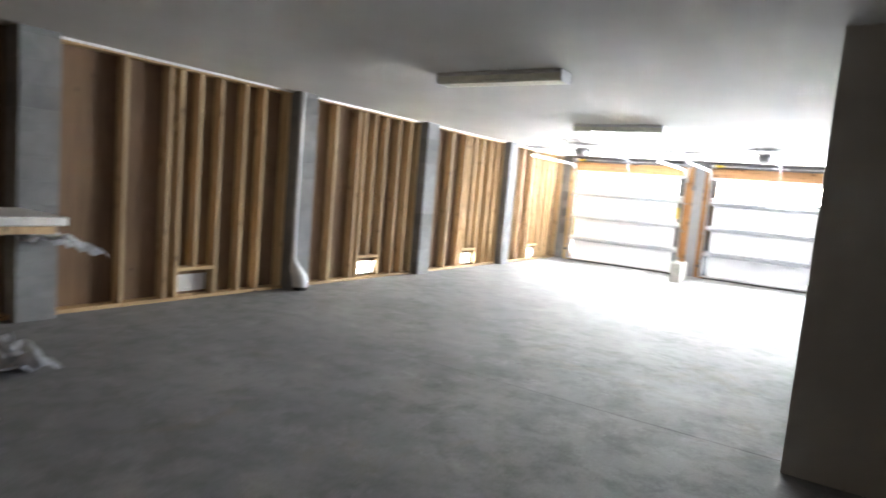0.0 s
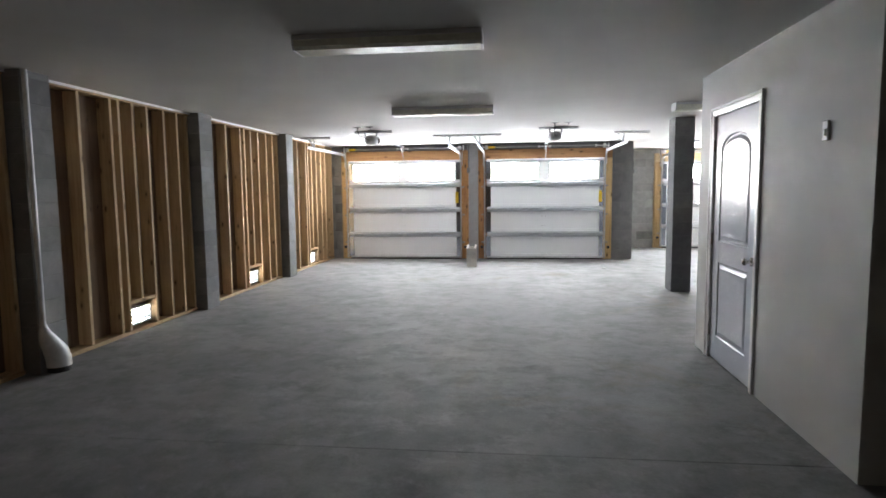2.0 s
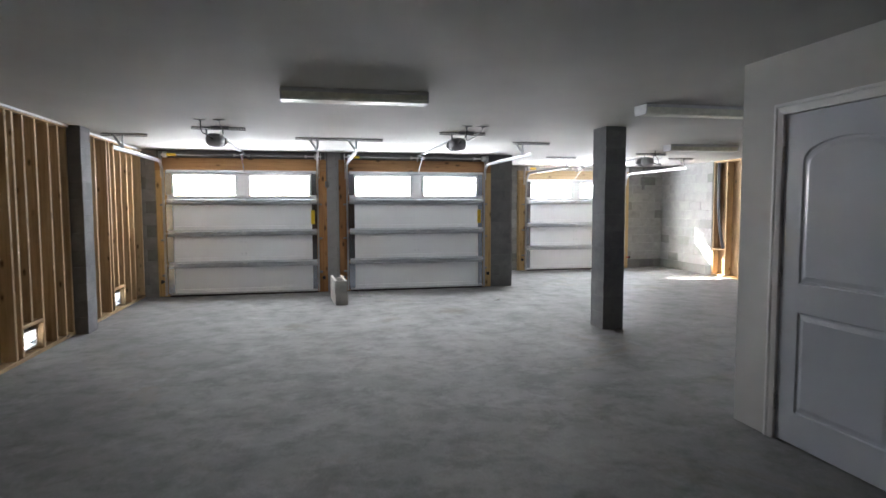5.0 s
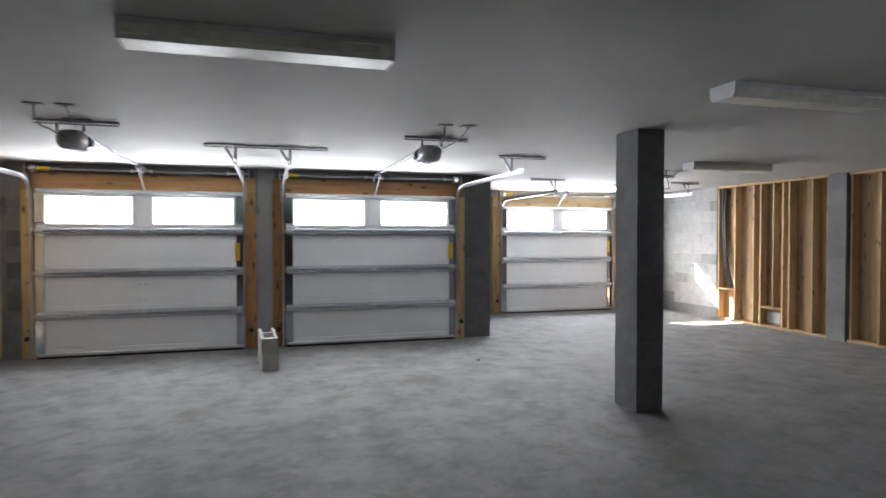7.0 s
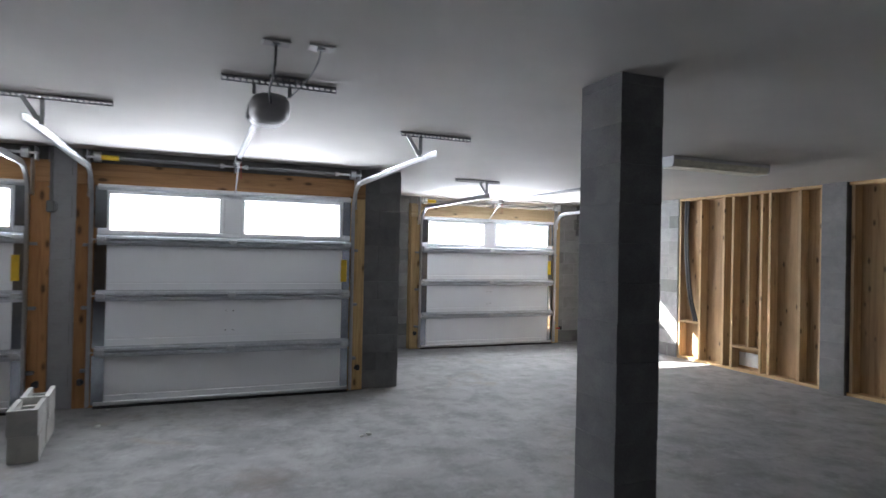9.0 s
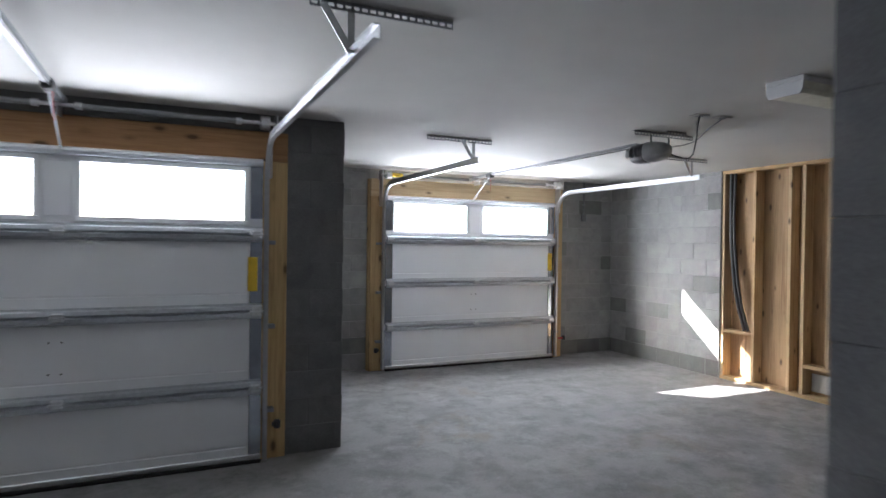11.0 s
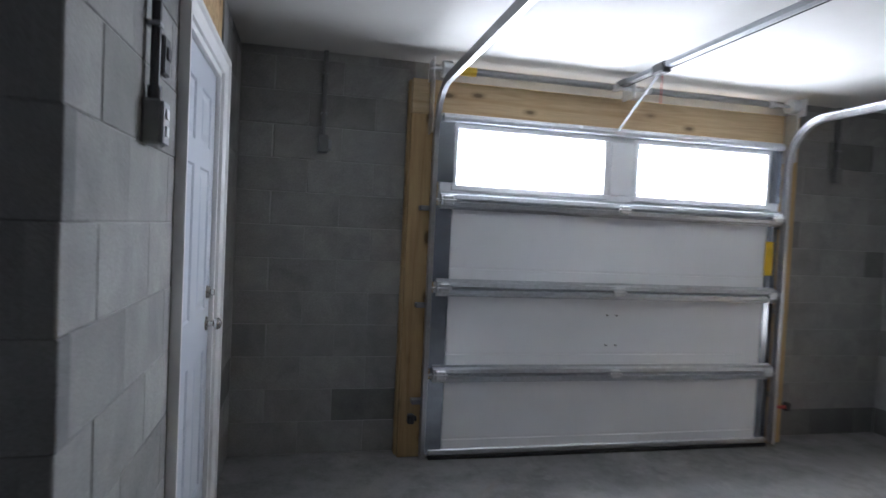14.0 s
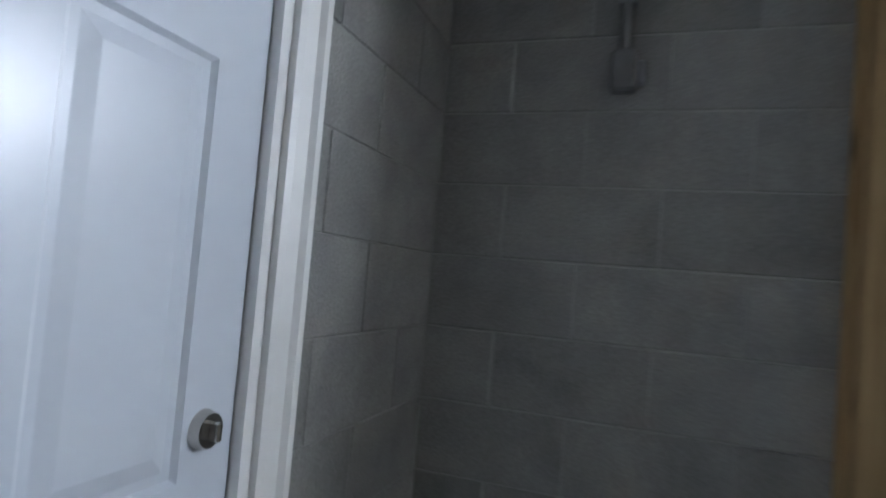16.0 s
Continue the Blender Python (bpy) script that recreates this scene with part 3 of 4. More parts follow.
def barrel(stations, zc, seg=20):
    """A closed rounded housing along y from stations (y, half width, half height)."""
    bm = BM()
    rings = []
    for y, w, h in stations:
        ring = []
        for k in range(seg):
            c, s = math.cos(k * math.tau / seg), math.sin(k * math.tau / seg)
            ring.append(bm.verts.new((w * math.copysign(abs(c) ** 0.7, c), y, zc + h * math.copysign(abs(s) ** 0.7, s))))
        rings.append(ring)
    for r0, r1 in zip(rings, rings[1:]):
        for k in range(seg):
            bm.faces.new((r0[k], r0[(k + 1) % seg], r1[(k + 1) % seg], r1[k]))
    bm.faces.new(rings[0][::-1])
    bm.faces.new(rings[-1])
    return bm


def opener(x, y_motor, y_door):
    """A chain-drive opener: motor head under a hanger bar, rail to the door wall, trolley and arm."""
    t = thing("door_opener", (x, y_motor, CEIL), "grey garage door opener hung from the ceiling on a slotted bar", "door opener", "door openers")
    L = y_door - y_motor
    zr = -0.05
    part("hanger_bar", slotted(0.31), GALV_DULL, t).location = (0.05, 0, 0)
    bar2 = slotted(0.10)
    part("rear_strap", bar2, GALV_DULL, t).location = (0.08, -0.10, 0)
    for sx in (-0.10, 0.09):
        part("strap", box(BM(), sx, sx + 0.02, 0.003, 0.006, -0.09, -0.03), GALV_DULL, t)
    body = barrel([(0.27, 0.055, 0.04), (0.262, 0.085, 0.065), (0.24, 0.10, 0.078), (0.10, 0.105, 0.08), (0.085, 0.102, 0.078)], -0.148)
    part("motor_body", body, BLACK, t, "black motor housing", True)
    for yv in (0.13, 0.17, 0.21):
        part("cooling_slot", box(BM(), -0.107, 0.107, yv, yv + 0.008, -0.185, -0.11, 0.003), CHARCOAL, t)
    back = barrel([(0.084, 0.112, 0.084), (0.03, 0.108, 0.080), (-0.02, 0.096, 0.070), (-0.06, 0.075, 0.054), (-0.085, 0.048, 0.034), (-0.092, 0.02, 0.014)], -0.148)
    part("rear_cover", back, COVER, t, "smoke-grey rounded rear cover", True)
    for sx in (-1, 1):
        lens = box(BM(), min(sx * 0.06, sx * 0.112), max(sx * 0.06, sx * 0.112), 0.245, 0.29, -0.19, -0.11, 0.018)
        part("light_lens", lens, LENS, t, "translucent white light lens", True)
    rail = boxes((-0.018, 0.018, 0.25, L - 0.12, zr - 0.022, zr - 0.004))
    box(rail, -0.026, 0.026, 0.25, L - 0.12, zr - 0.004, zr)
    part("rail", rail, GALV_DULL, t)
    part("chain", cyl(BM(), (0.014, 0.25, zr - 0.03), (0.014, L - 0.12, zr - 0.03), 0.004, 6), CHARCOAL, t)
    tr = box(BM(), -0.03, 0.03, L - 0.55, L - 0.43, zr - 0.05, zr + 0.012, 0.01)
    part("trolley", tr, BLACK, t)
    part("header_bracket", box(BM(), -0.03, 0.03, L - 0.14, L - 0.02, zr - 0.03, zr + 0.01, 0.004), GALV_DULL, t)
    arm = sweep(BM(), [(0, L - 0.48, zr - 0.04), (0, L - 0.22, 2.25 - CEIL), (0, L - 0.03, 2.13 - CEIL)], [(-0.008, -0.002), (0.008, -0.002), (0.008, 0.002), (-0.008, 0.002)])
    part("arm", arm, GALV_DULL, t)
    part("release_cord", cyl(BM(), (0.02, L - 0.47, zr - 0.05), (0.025, L - 0.46, zr - 0.21), 0.003, 6), RED, t, "red release cord")
    return t


def ceiling_outlet(x, y):
    t = thing("ceiling_outlet", (x, y, CEIL), "white electrical outlet plate on the ceiling", "outlet", "ceiling outlets")
    part("plate", box(BM(), -0.06, 0.06, -0.04, 0.04, -0.008, 0, 0.003), SHADED_OUTLET, t)
    part("socket", box(BM(), -0.018, 0.018, -0.02, 0.02, -0.014, -0.007, 0.003), GREY_PLASTIC, t)
    return t


def cord(name, pts, r, mat, label, category="cable"):
    """A hanging cable through the points, rounded off."""
    cu = bpy.data.curves.new(name, "CURVE")
    cu.dimensions, cu.bevel_depth, cu.bevel_resolution, cu.resolution_u = "3D", r, 2, 8
    sp = cu.splines.new("BEZIER")
    sp.bezier_points.add(len(pts) - 1)
    for b, p in zip(sp.bezier_points, pts):
        b.co = p
        b.handle_left_type = b.handle_right_type = "AUTO"
    cu.materials.append(mat)
    ob = new(name, cu)
    return tagged(ob, label, category)


OPENERS = ((1.27, -3.14, 0.0), (4.30, -3.16, 0.0), (8.50, -0.74, 2.55))
for ox, my, dy in OPENERS:
    opener(ox, my, dy)
    ux = ox - (0.2 if dy > 1 else 0.0)
    ceiling_outlet(ux - 0.05, my - 0.62)
    ceiling_outlet(ux + 0.15, my - 0.64)
    if dy > 1:
        cord("power_cord", [(ux - 0.05, my - 0.62, CEIL - 0.012), (ux - 0.04, my - 0.60, CEIL - 0.07), (ux + 0.10, my - 0.46, CEIL - 0.13), (ux + 0.20, my - 0.34, CEIL - 0.21), (ux + 0.30, my - 0.24, CEIL - 0.20), (ox + 0.14, my - 0.14, CEIL - 0.215),
                            (ox + 0.06, my - 0.06, CEIL - 0.18)], 0.006, BLACK, "black power cord sagging from opener to ceiling outlet")
    else:
        cord("power_cord", [(ux - 0.05, my - 0.62, CEIL - 0.012), (ux - 0.05, my - 0.61, CEIL - 0.08), (ox - 0.04, my - 0.30, CEIL - 0.13), (ox - 0.01, my - 0.085, CEIL - 0.15)],
             0.006, BLACK, "black power cord from opener to ceiling outlet")
    cord("control_wire", [(ux + 0.15, my - 0.64, CEIL - 0.012), (ux + 0.15, my - 0.55, CEIL - 0.05), (ox + 0.10, my - 0.2, CEIL - 0.11), (ox + 0.06, my - 0.03, CEIL - 0.12)],
         0.004, GREY_PLASTIC, "thin grey control wire looping to the opener")

for dx, dy in zip(DOOR_X, DOOR_Y):
    track(dx - 0.045, dy, 1, 2.48)
    track(dx + DOOR_W + 0.02, dy, -1, 2.48)
hanger(-0.27, 0.29, -2.23, (-0.01,))
hanger(2.19, 3.42, -2.19, (2.495, 3.035))
hanger(5.38, 5.97, -2.17, (5.54,))
hanger(6.89, 7.51, 0.25, (7.33,))
hanger(9.49, 10.05, 0.17, (9.835,))


def spring_shaft(x, y):
    """The torsion shaft over a door with its springs, drums and bearing plates."""
    t = thing("torsion_shaft", (x, y - 0.06, 2.40), "galvanised torsion shaft with springs above the garage door", "torsion shaft", "torsion shafts")
    part("shaft", cyl(BM(), (-0.10, 0, 0), (DOOR_W + 0.10, 0, 0), 0.0127, 12), GALV, t, "", True)
    for x0, x1 in ((0.16, 1.10), (1.34, 2.28)):
        bm = cyl(BM(), (x0, 0, 0), (x1, 0, 0), 0.018, 14)
        part("spring", bm, GALV_DULL, t, "", True)
        for xe in (x0 - 0.02, x1 - 0.01):
            part("winding_cone", cyl(BM(), (xe, 0, 0), (xe + 0.04, 0, 0), 0.024, 12), GALV, t)
    for xd in (0.0, DOOR_W):
        part("cable_drum", cyl(BM(), (xd - 0.03, 0, 0), (xd + 0.03, 0, 0), 0.05, 16), GALV, t)
    for xd in (-0.085, DOOR_W / 2, DOOR_W + 0.08):
        part("bearing_plate", box(BM(), xd - 0.004, xd + 0.004, -0.04, 0.11, -0.06, 0.06, 0.002), GALV, t)
    part("spring_tag", cyl(BM(), (0.03, 0, 0), (0.18, 0, 0), 0.0265, 14), YELLOW, t, "yellow warning tag wrapped on the shaft")
    return t


for dx, dy in zip(DOOR_X, DOOR_Y):
    spring_shaft(dx, dy)


# timber jambs and headers round the doors
def jamb(x0, x1, y, z1, mat, label="sawn pine jamb board beside the garage door"):
    ob = new("door_jamb", mesh_of("door_jamb", box(BM(), 0, x1 - x0, 0, 0.042, 0, z1, 0.003), mat))
    ob.location = (x0, y, 0)
    return tagged(ob, label, "jamb board", "door jamb boards", "structure")


def photo_eye(x, y, side, arm=0.0):
    t = thing("photo_eye", (x, y, 0.26), "small black safety sensor on the door jamb", "sensor", "safety sensors")
    if arm:
        part("bracket", box(BM(), -arm, 0.012, -0.068, -0.062, -0.012, 0.012, 0.001), RED, t, "rusty arm reaching past the jamb")
        part("foot", box(BM(), -0.012, 0.012, -0.062, 0.048, -0.012, 0.012, 0.001), GALV_DULL, t)
    else:
        part("bracket", box(BM(), -0.012, 0.012, -0.05, 0.0, -0.02, -0.014, 0.001), GALV, t)
    part("sensor_body", cyl(box(BM(), -0.022, 0.022, -0.075, -0.03, -0.03, 0.03, 0.008), (0, -0.05, 0), (side * 0.035, -0.05, 0), 0.017, 12), BLACK, t)
    return t


for dx, dy in zip(DOOR_X, DOOR_Y):
    for x0, x1, side in ((dx - 0.185, dx + 0.015, 1), (dx + DOOR_W - 0.015, dx + DOOR_W + 0.18, -1)):
        mat = ORANGE_JAMB if 2.3 < x0 < 3.1 else JAMB
        jamb(x0, x1, dy + 0.054, 2.148, mat)
        inner = new("door_jamb", mesh_of("door_jamb", box(BM(), 0, x1 - x0 + 0.012, 0, 0.06, 0, 2.358, 0.003), mat))
        inner.location = (x0 - (0.012 if side > 0 else 0.0), dy + 0.098, 0)
        tagged(inner, "backing pine board behind the jamb", "jamb board", "door jamb boards", "structure")
        if dy > 1 and side < 0:
            photo_eye(x1 + 0.05, dy + 0.115, side, 0.10)
        else:
            photo_eye((x0 + x1) / 2 - side * 0.03, dy + 0.052, side)
    hd = new("door_header", mesh_of("door_header", box(BM(), 0, DOOR_W + 0.365, 0, 0.044, 0, 0.21, 0.003), HEADER_WOOD if dy > 1 else ORANGE_HEADER))
    hd.location = (dx - 0.185, dy + 0.054, 2.15)
    tagged(hd, "knotty pine header board above the garage door", "header board", "door header boards", "structure")

# ---- room door: two panels, the upper one arched ----
def casing(parent, x0, x1, h, w=0.07, t=0.016):
    """Moulded trim round a door leaf, room side at -y."""
    prof = [(0, 0), (w, 0), (w, -t), (w * 0.75, -t), (w * 0.62, -t * 0.7), (w * 0.2, -t * 0.55), (0, -t * 0.4)]
    for sgn, x in ((-1, x0), (1, x1)):
        bm = BM()
        a = [bm.verts.new((x + sgn * u, d, 0)) for u, d in prof]
        b = [bm.verts.new((x + sgn * u, d, h + u)) for u, d in prof]
        for i in range(len(prof)):
            j = (i + 1) % len(prof)
            bm.faces.new((a[i], a[j], b[j], b[i]))
        bm.faces.new(a)
        bm.faces.new(b[::-1])
        part("casing", bm, WHITE_TRIM, parent)
    bm = BM()
    a = [bm.verts.new((x0 - u, d, h + u)) for u, d in prof]
    b = [bm.verts.new((x1 + u, d, h + u)) for u, d in prof]
    for i in range(len(prof)):
        j = (i + 1) % len(prof)
        bm.faces.new((a[i], a[j], b[j], b[i]))
    bm.faces.new(a)
    bm.faces.new(b[::-1])
    part("head_casing", bm, WHITE_TRIM, parent)


def jamb_lining(parent, x0, x1, h, depth, w=0.018):
    bm = BM()
    box(bm, x0 - w, x0, 0.0, depth, 0, h)
    box(bm, x1, x1 + w, 0.0, depth, 0, h)
    box(bm, x0 - w, x1 + w, 0.0, depth, h, h + w)
    part("jamb", bm, WHITE_TRIM, parent)


def knob(parent, x, z, y=0.0):
    bm = cyl(BM(), (x, y, z), (x, y - 0.008, z), 0.033, 20, 0.030)
    cyl(bm, (x, y - 0.008, z), (x, y - 0.035, z), 0.012, 12)
    k = part("knob_rose", bm, CHROME, parent, "satin nickel rose", True)
    s = BM()
    bmesh.ops.create_uvsphere(s, u_segments=16, v_segments=10, radius=0.028, matrix=Matrix.Translation((x, y - 0.05, z)) @ Matrix.Diagonal((1, 0.72, 1, 1)))
    part("knob", s, CHROME, parent, "round satin nickel door knob", True)
    return k


def panel_ring(bm, poly, face, w=0.022, deep=0.008):
    """A moulded sunk border and raised field inside the outline poly, on a leaf whose face is at y = face."""
    cx = (max(p[0] for p in poly) + min(p[0] for p in poly)) / 2
    cz = (max(p[1] for p in poly) + min(p[1] for p in poly)) / 2
    ww = max(p[0] for p in poly) - min(p[0] for p in poly)
    hh = max(p[1] for p in poly) - min(p[1] for p in poly)
    rings = []
    for inset, d in ((0, 0), (w * 0.35, deep), (w, deep), (w * 2.2, deep * 0.15)):
        kx, kz = 1 - 2 * inset / ww, 1 - 2 * inset / hh
        rings.append([bm.verts.new((cx + (x - cx) * kx, face + d, cz + (z - cz) * kz)) for x, z in poly])
    n = len(poly)
    for r0, r1 in zip(rings, rings[1:]):
        for i in range(n):
            bm.faces.new((r0[i], r0[(i + 1) % n], r1[(i + 1) % n], r1[i]))
    bm.faces.new(rings[-1])


def leaf(parent, x0, x1, z0, z1, face, thick, panels, mat, name="leaf"):
    """A door leaf whose front is a sheet with moulded panels let into it."""
    bm = BM()
    outer = [(x0, z0), (x1, z0), (x1, z1), (x0, z1)]
    ov = [bm.verts.new((x, face, z)) for x, z in outer]
    oe = [bm.edges.new((ov[i], ov[(i + 1) % 4])) for i in range(4)]
    edges = list(oe)
    for poly in panels:
        pv = [bm.verts.new((x, face, z)) for x, z in poly]
        edges += [bm.edges.new((pv[i], pv[(i + 1) % len(pv)])) for i in range(len(pv))]
    bmesh.ops.triangle_fill(bm, use_beauty=True, use_dissolve=False, edges=edges)
    bad = [f for f in bm.faces if any(inside(poly, f.calc_center_median()) for poly in panels)]
    bmesh.ops.delete(bm, geom=bad, context="FACES_ONLY")
    for poly in panels:
        panel_ring(bm, poly, face)
    bv = [bm.verts.new((x, face + thick, z)) for x, z in outer]
    bm.faces.new(bv)
    for i in range(4):
        j = (i + 1) % 4
        bm.faces.new((ov[i], ov[j], bv[j], bv[i]))
    bmesh.ops.remove_doubles(bm, verts=bm.verts, dist=0.0002)
    return part(name, bm, mat, parent)


def inside(poly, c):
    x, z, hit = c.x, c.z, False
    for (ax, az), (bx, bz) in zip(poly, poly[1:] + poly[:1]):
        if (az > z) != (bz > z) and x < (bx - ax) * (z - az) / (bz - az) + ax:
            hit = not hit
    return hit


def rect(x0, x1, z0, z1):
    return [(x0, z0), (x1, z0), (x1, z1), (x0, z1)]


room_door = thing("door_1", (ROOM_X, ROOM_DOOR[1], 0), "closed white two-panel interior door with an arched upper panel", "door", rz=-90)
room_door["kind"] = "structure"
W = ROOM_DOOR[1] - ROOM_DOOR[0]
arch_n = 12
px0, px1 = 0.15, W - 0.15
arch = [(px0, 1.04), (px1, 1.04), (px1, 1.80)]
arch += [((px0 + px1) / 2 + (px1 - px0) / 2 * math.cos(math.pi * k / arch_n), 1.80 + 0.125 * math.sin(math.pi * k / arch_n)) for k in range(1, arch_n)]
arch += [(px0, 1.80)]
leaf(room_door, 0.004, W - 0.004, 0.012, ROOM_DOOR[2] - 0.004, 0.012, 0.035, [arch, rect(px0, px1, 0.22, 0.86)], DOOR_PAINT)
casing(room_door, 0, W, ROOM_DOOR[2])
jamb_lining(room_door, 0, W, ROOM_DOOR[2], 0.12)
knob(room_door, W - 0.07, 0.95, 0.012)
for z in (0.25, 1.05, 1.85):
    part("hinge", cyl(BM(), (0.002, 0.004, z - 0.05), (0.002, 0.004, z + 0.05), 0.007, 8), CHROME, room_door, "satin nickel hinge")
part("door_stop", boxes((0.0, W, 0.055, 0.07, 0, ROOM_DOOR[2])), WHITE_TRIM, room_door)

switch_box = thing("wall_switch", (ROOM_X, -9.455, 1.80), "small white wall control on the painted wall", "wall control", rz=-90)
part("plate", box(BM(), -0.03, 0.03, -0.012, 0, -0.055, 0.055, 0.004), WHITE_PLASTIC, switch_box)
part("button", box(BM(), -0.012, 0.012, -0.018, -0.011, -0.03, 0.01, 0.003), PVC, switch_box, "white push button")

# ---- entry door: six panels, in the block return wall ----
entry = thing("door_2", (RETURN, ENTRY_Y0, 0), "closed white six-panel steel entry door with knob and deadbolt", "door", rz=90)
entry["kind"] = "structure"
EW = ENTRY_Y1 - ENTRY_Y0
cols = ((0.115, 0.355), (0.485, 0.725))
rows6 = ((0.22, 0.84), (1.03, 1.65), (1.745, 1.975))
leaf(entry, 0.004, EW - 0.004, 0.015, ENTRY_H - 0.004, 0.02, 0.045, [rect(a, b, z0, z1) for a, b in cols for z0, z1 in rows6], DOOR_PAINT)
casing(entry, -0.028, EW + 0.028, ENTRY_H + 0.026, 0.068, 0.034)
jamb_lining(entry, 0, EW, ENTRY_H, 0.19, 0.04)
knob(entry, EW - 0.072, 0.955, 0.02)
db = cyl(BM(), (EW - 0.072, 0.02, 1.10), (EW - 0.072, 0.004, 1.10), 0.031, 20, 0.026)
box(db, EW - 0.077, EW - 0.067, -0.014, 0.006, 1.085, 1.115, 0.003)
part("deadbolt", db, CHROME, entry, "satin nickel deadbolt turn", True)
for z in (0.25, 1.05, 1.85):
    part("hinge", box(BM(), 0.0, 0.03, 0.012, 0.021, z - 0.05, z + 0.05, 0.002), CHROME, entry, "hinge leaf")
part("weather_strip", boxes((0.0, EW, 0.066, 0.075, 0.0, ENTRY_H)), RUBBER, entry)
part("threshold", box(BM(), 0, EW, -0.02, 0.15, 0.0, 0.014, 0.004), GALV, entry)
lintel = new("door_header", mesh_of("door_header", box(BM(), 0, EW + 0.088, 0, 0.15, 0, CEIL - ENTRY_H - 0.052, 0.003), PLATE_WOOD))
lintel.location = (RETURN - 0.008, ENTRY_Y0 - 0.044, ENTRY_H + 0.05)
lintel.rotation_euler = (0, 0, radians(90))
tagged(lintel, "bare pine header board above the entry door", "header board", "door header boards", "structure")


# ---- ceiling lights ----
def ceiling_light(x, y):
    t = thing("ceiling_light", (x, y, CEIL), "unlit four-foot wraparound fluorescent ceiling light, white", "ceiling light", "ceiling lights")
    w = 0.61
    part("housing", box(BM(), -w, w, -0.11, 0.11, -0.03, 0, 0.004), FIXTURE, t)
    prof = [(-0.105, -0.028), (-0.10, -0.07), (-0.085, -0.092), (0.085, -0.092), (0.10, -0.07), (0.105, -0.028)]
    lens = sweep(BM(), [(-w + 0.012, 0, 0), (w - 0.012, 0, 0)], prof)
    part("diffuser", lens, DIFFUSER, t, "prismatic acrylic diffuser")
    for s in (-1, 1):
        part("end_cap", prism_x(s * (w - 0.012), s * w, prof), FIXTURE, t)
    return t


def prism_x(x0, x1, prof):
    bm = BM()
    a = [bm.verts.new((x0, u * 1.04, z * 1.04)) for u, z in prof]
    b = [bm.verts.new((x1, u * 1.04, z * 1.04)) for u, z in prof]
    n = len(prof)
    for i in range(n):
        bm.faces.new((a[i], a[(i + 1) % n], b[(i + 1) % n], b[i]))
    bm.faces.new(a)
    bm.faces.new(b[::-1])
    return bm


light = ceiling_light(2.84, -9.13)
for x, y in ((2.79, -5.71), (6.12, -5.57), (8.54, -2.22)):
    copy_thing(light, Matrix.Translation((x, y, CEIL)))


# ---- loose concrete blocks between the garage doors ----
def hollow_block(x, y, z, rz=0.0):
    L, w, h, t = 0.39, 0.19, 0.186, 0.034
    bm = BM()
    box(bm, -w / 2, -w / 2 + t, -L / 2, L / 2, 0, h)
    box(bm, w / 2 - t, w / 2, -L / 2, L / 2, 0, h)
    for y0 in (-L / 2, -t / 2, L / 2 - t):
        zz = h
        box(bm, -w / 2 + t, w / 2 - t, y0, y0 + t, 0, zz - (0.05 if y0 > -L / 2 + 0.01 else 0.0))
    bmesh.ops.remove_doubles(bm, verts=bm.verts, dist=0.0001)
    ob = new("concrete_block", mesh_of("concrete_block", bm, PALE_BLOCK))
    ob.matrix_basis = pose(x, y, z, 0, 0, rz)
    return tagged(ob, "loose pale hollow concrete block stacked on the garage floor", "concrete block", "stacked concrete blocks")


hollow_block(2.812, -1.295, 0.0, 5.0)
hollow_block(2.808, -1.295, 0.187, 3.5)
hollow_block(2.785, -0.87, 0.0, 3.0)
hollow_block(2.79, -0.86, 0.187, 4.5)


# ---- wall conduits and boxes ----
def conduit_drop(x, y, z_box, z_top, label="grey conduit dropping to a small box on the block wall", rz=0.0):
    t = thing("conduit_drop", (x, y, z_box), label, "conduit", "wall conduits", rz)
    part("pipe", cyl(BM(), (0, -0.02, 0.03), (0, -0.02, z_top - z_box), 0.015, 10), SMOKE, t, "", True)
    part("outlet_box", box(BM(), -0.032, 0.032, -0.05, 0, -0.055, 0.055, 0.008), SMOKE, t)
    part("box_cover", box(BM(), 0.031, 0.055, -0.03, 0, -0.035, 0.03, 0.006), GREY_PLASTIC, t)
    for z in (0.18, 0.42):
        part("strap", box(BM(), -0.022, 0.022, -0.033, 0, z, z + 0.012, 0.002), GALV_DULL, t)
    return t


conduit_drop(6.625, BACK, 1.925, CEIL)
conduit_drop(10.42, BACK, 1.98, CEIL)
conduit_drop(2.66, FRONT, 1.92, CEIL)

panel = thing("outlet_box", (RETURN, 0.615, 1.62), "grey weatherproof outlet box on a dark conduit on the block wall", "electrical box", rz=90)
part("box", box(BM(), -0.036, 0.036, -0.046, 0, 0.0, 0.115, 0.006), SMOKE, panel)
part("cover", box(BM(), -0.032, 0.034, -0.052, -0.0455, 0.004, 0.111, 0.002), GREY_PLASTIC, panel, "grey outlet cover plate")
for z in (0.022, 0.066):
    part("socket", box(BM(), -0.014, 0.016, -0.056, -0.0515, z, z + 0.028, 0.002), FIXTURE, panel)
part("connector", cyl(BM(), (-0.005, -0.022, 0.113), (-0.005, -0.022, 0.15), 0.018, 12), BLACK, panel, "", True)
part("pipe", cyl(BM(), (-0.005, -0.022, 0.145), (-0.005, -0.022, CEIL - 1.62), 0.0125, 10), BLACK, panel, "", True)
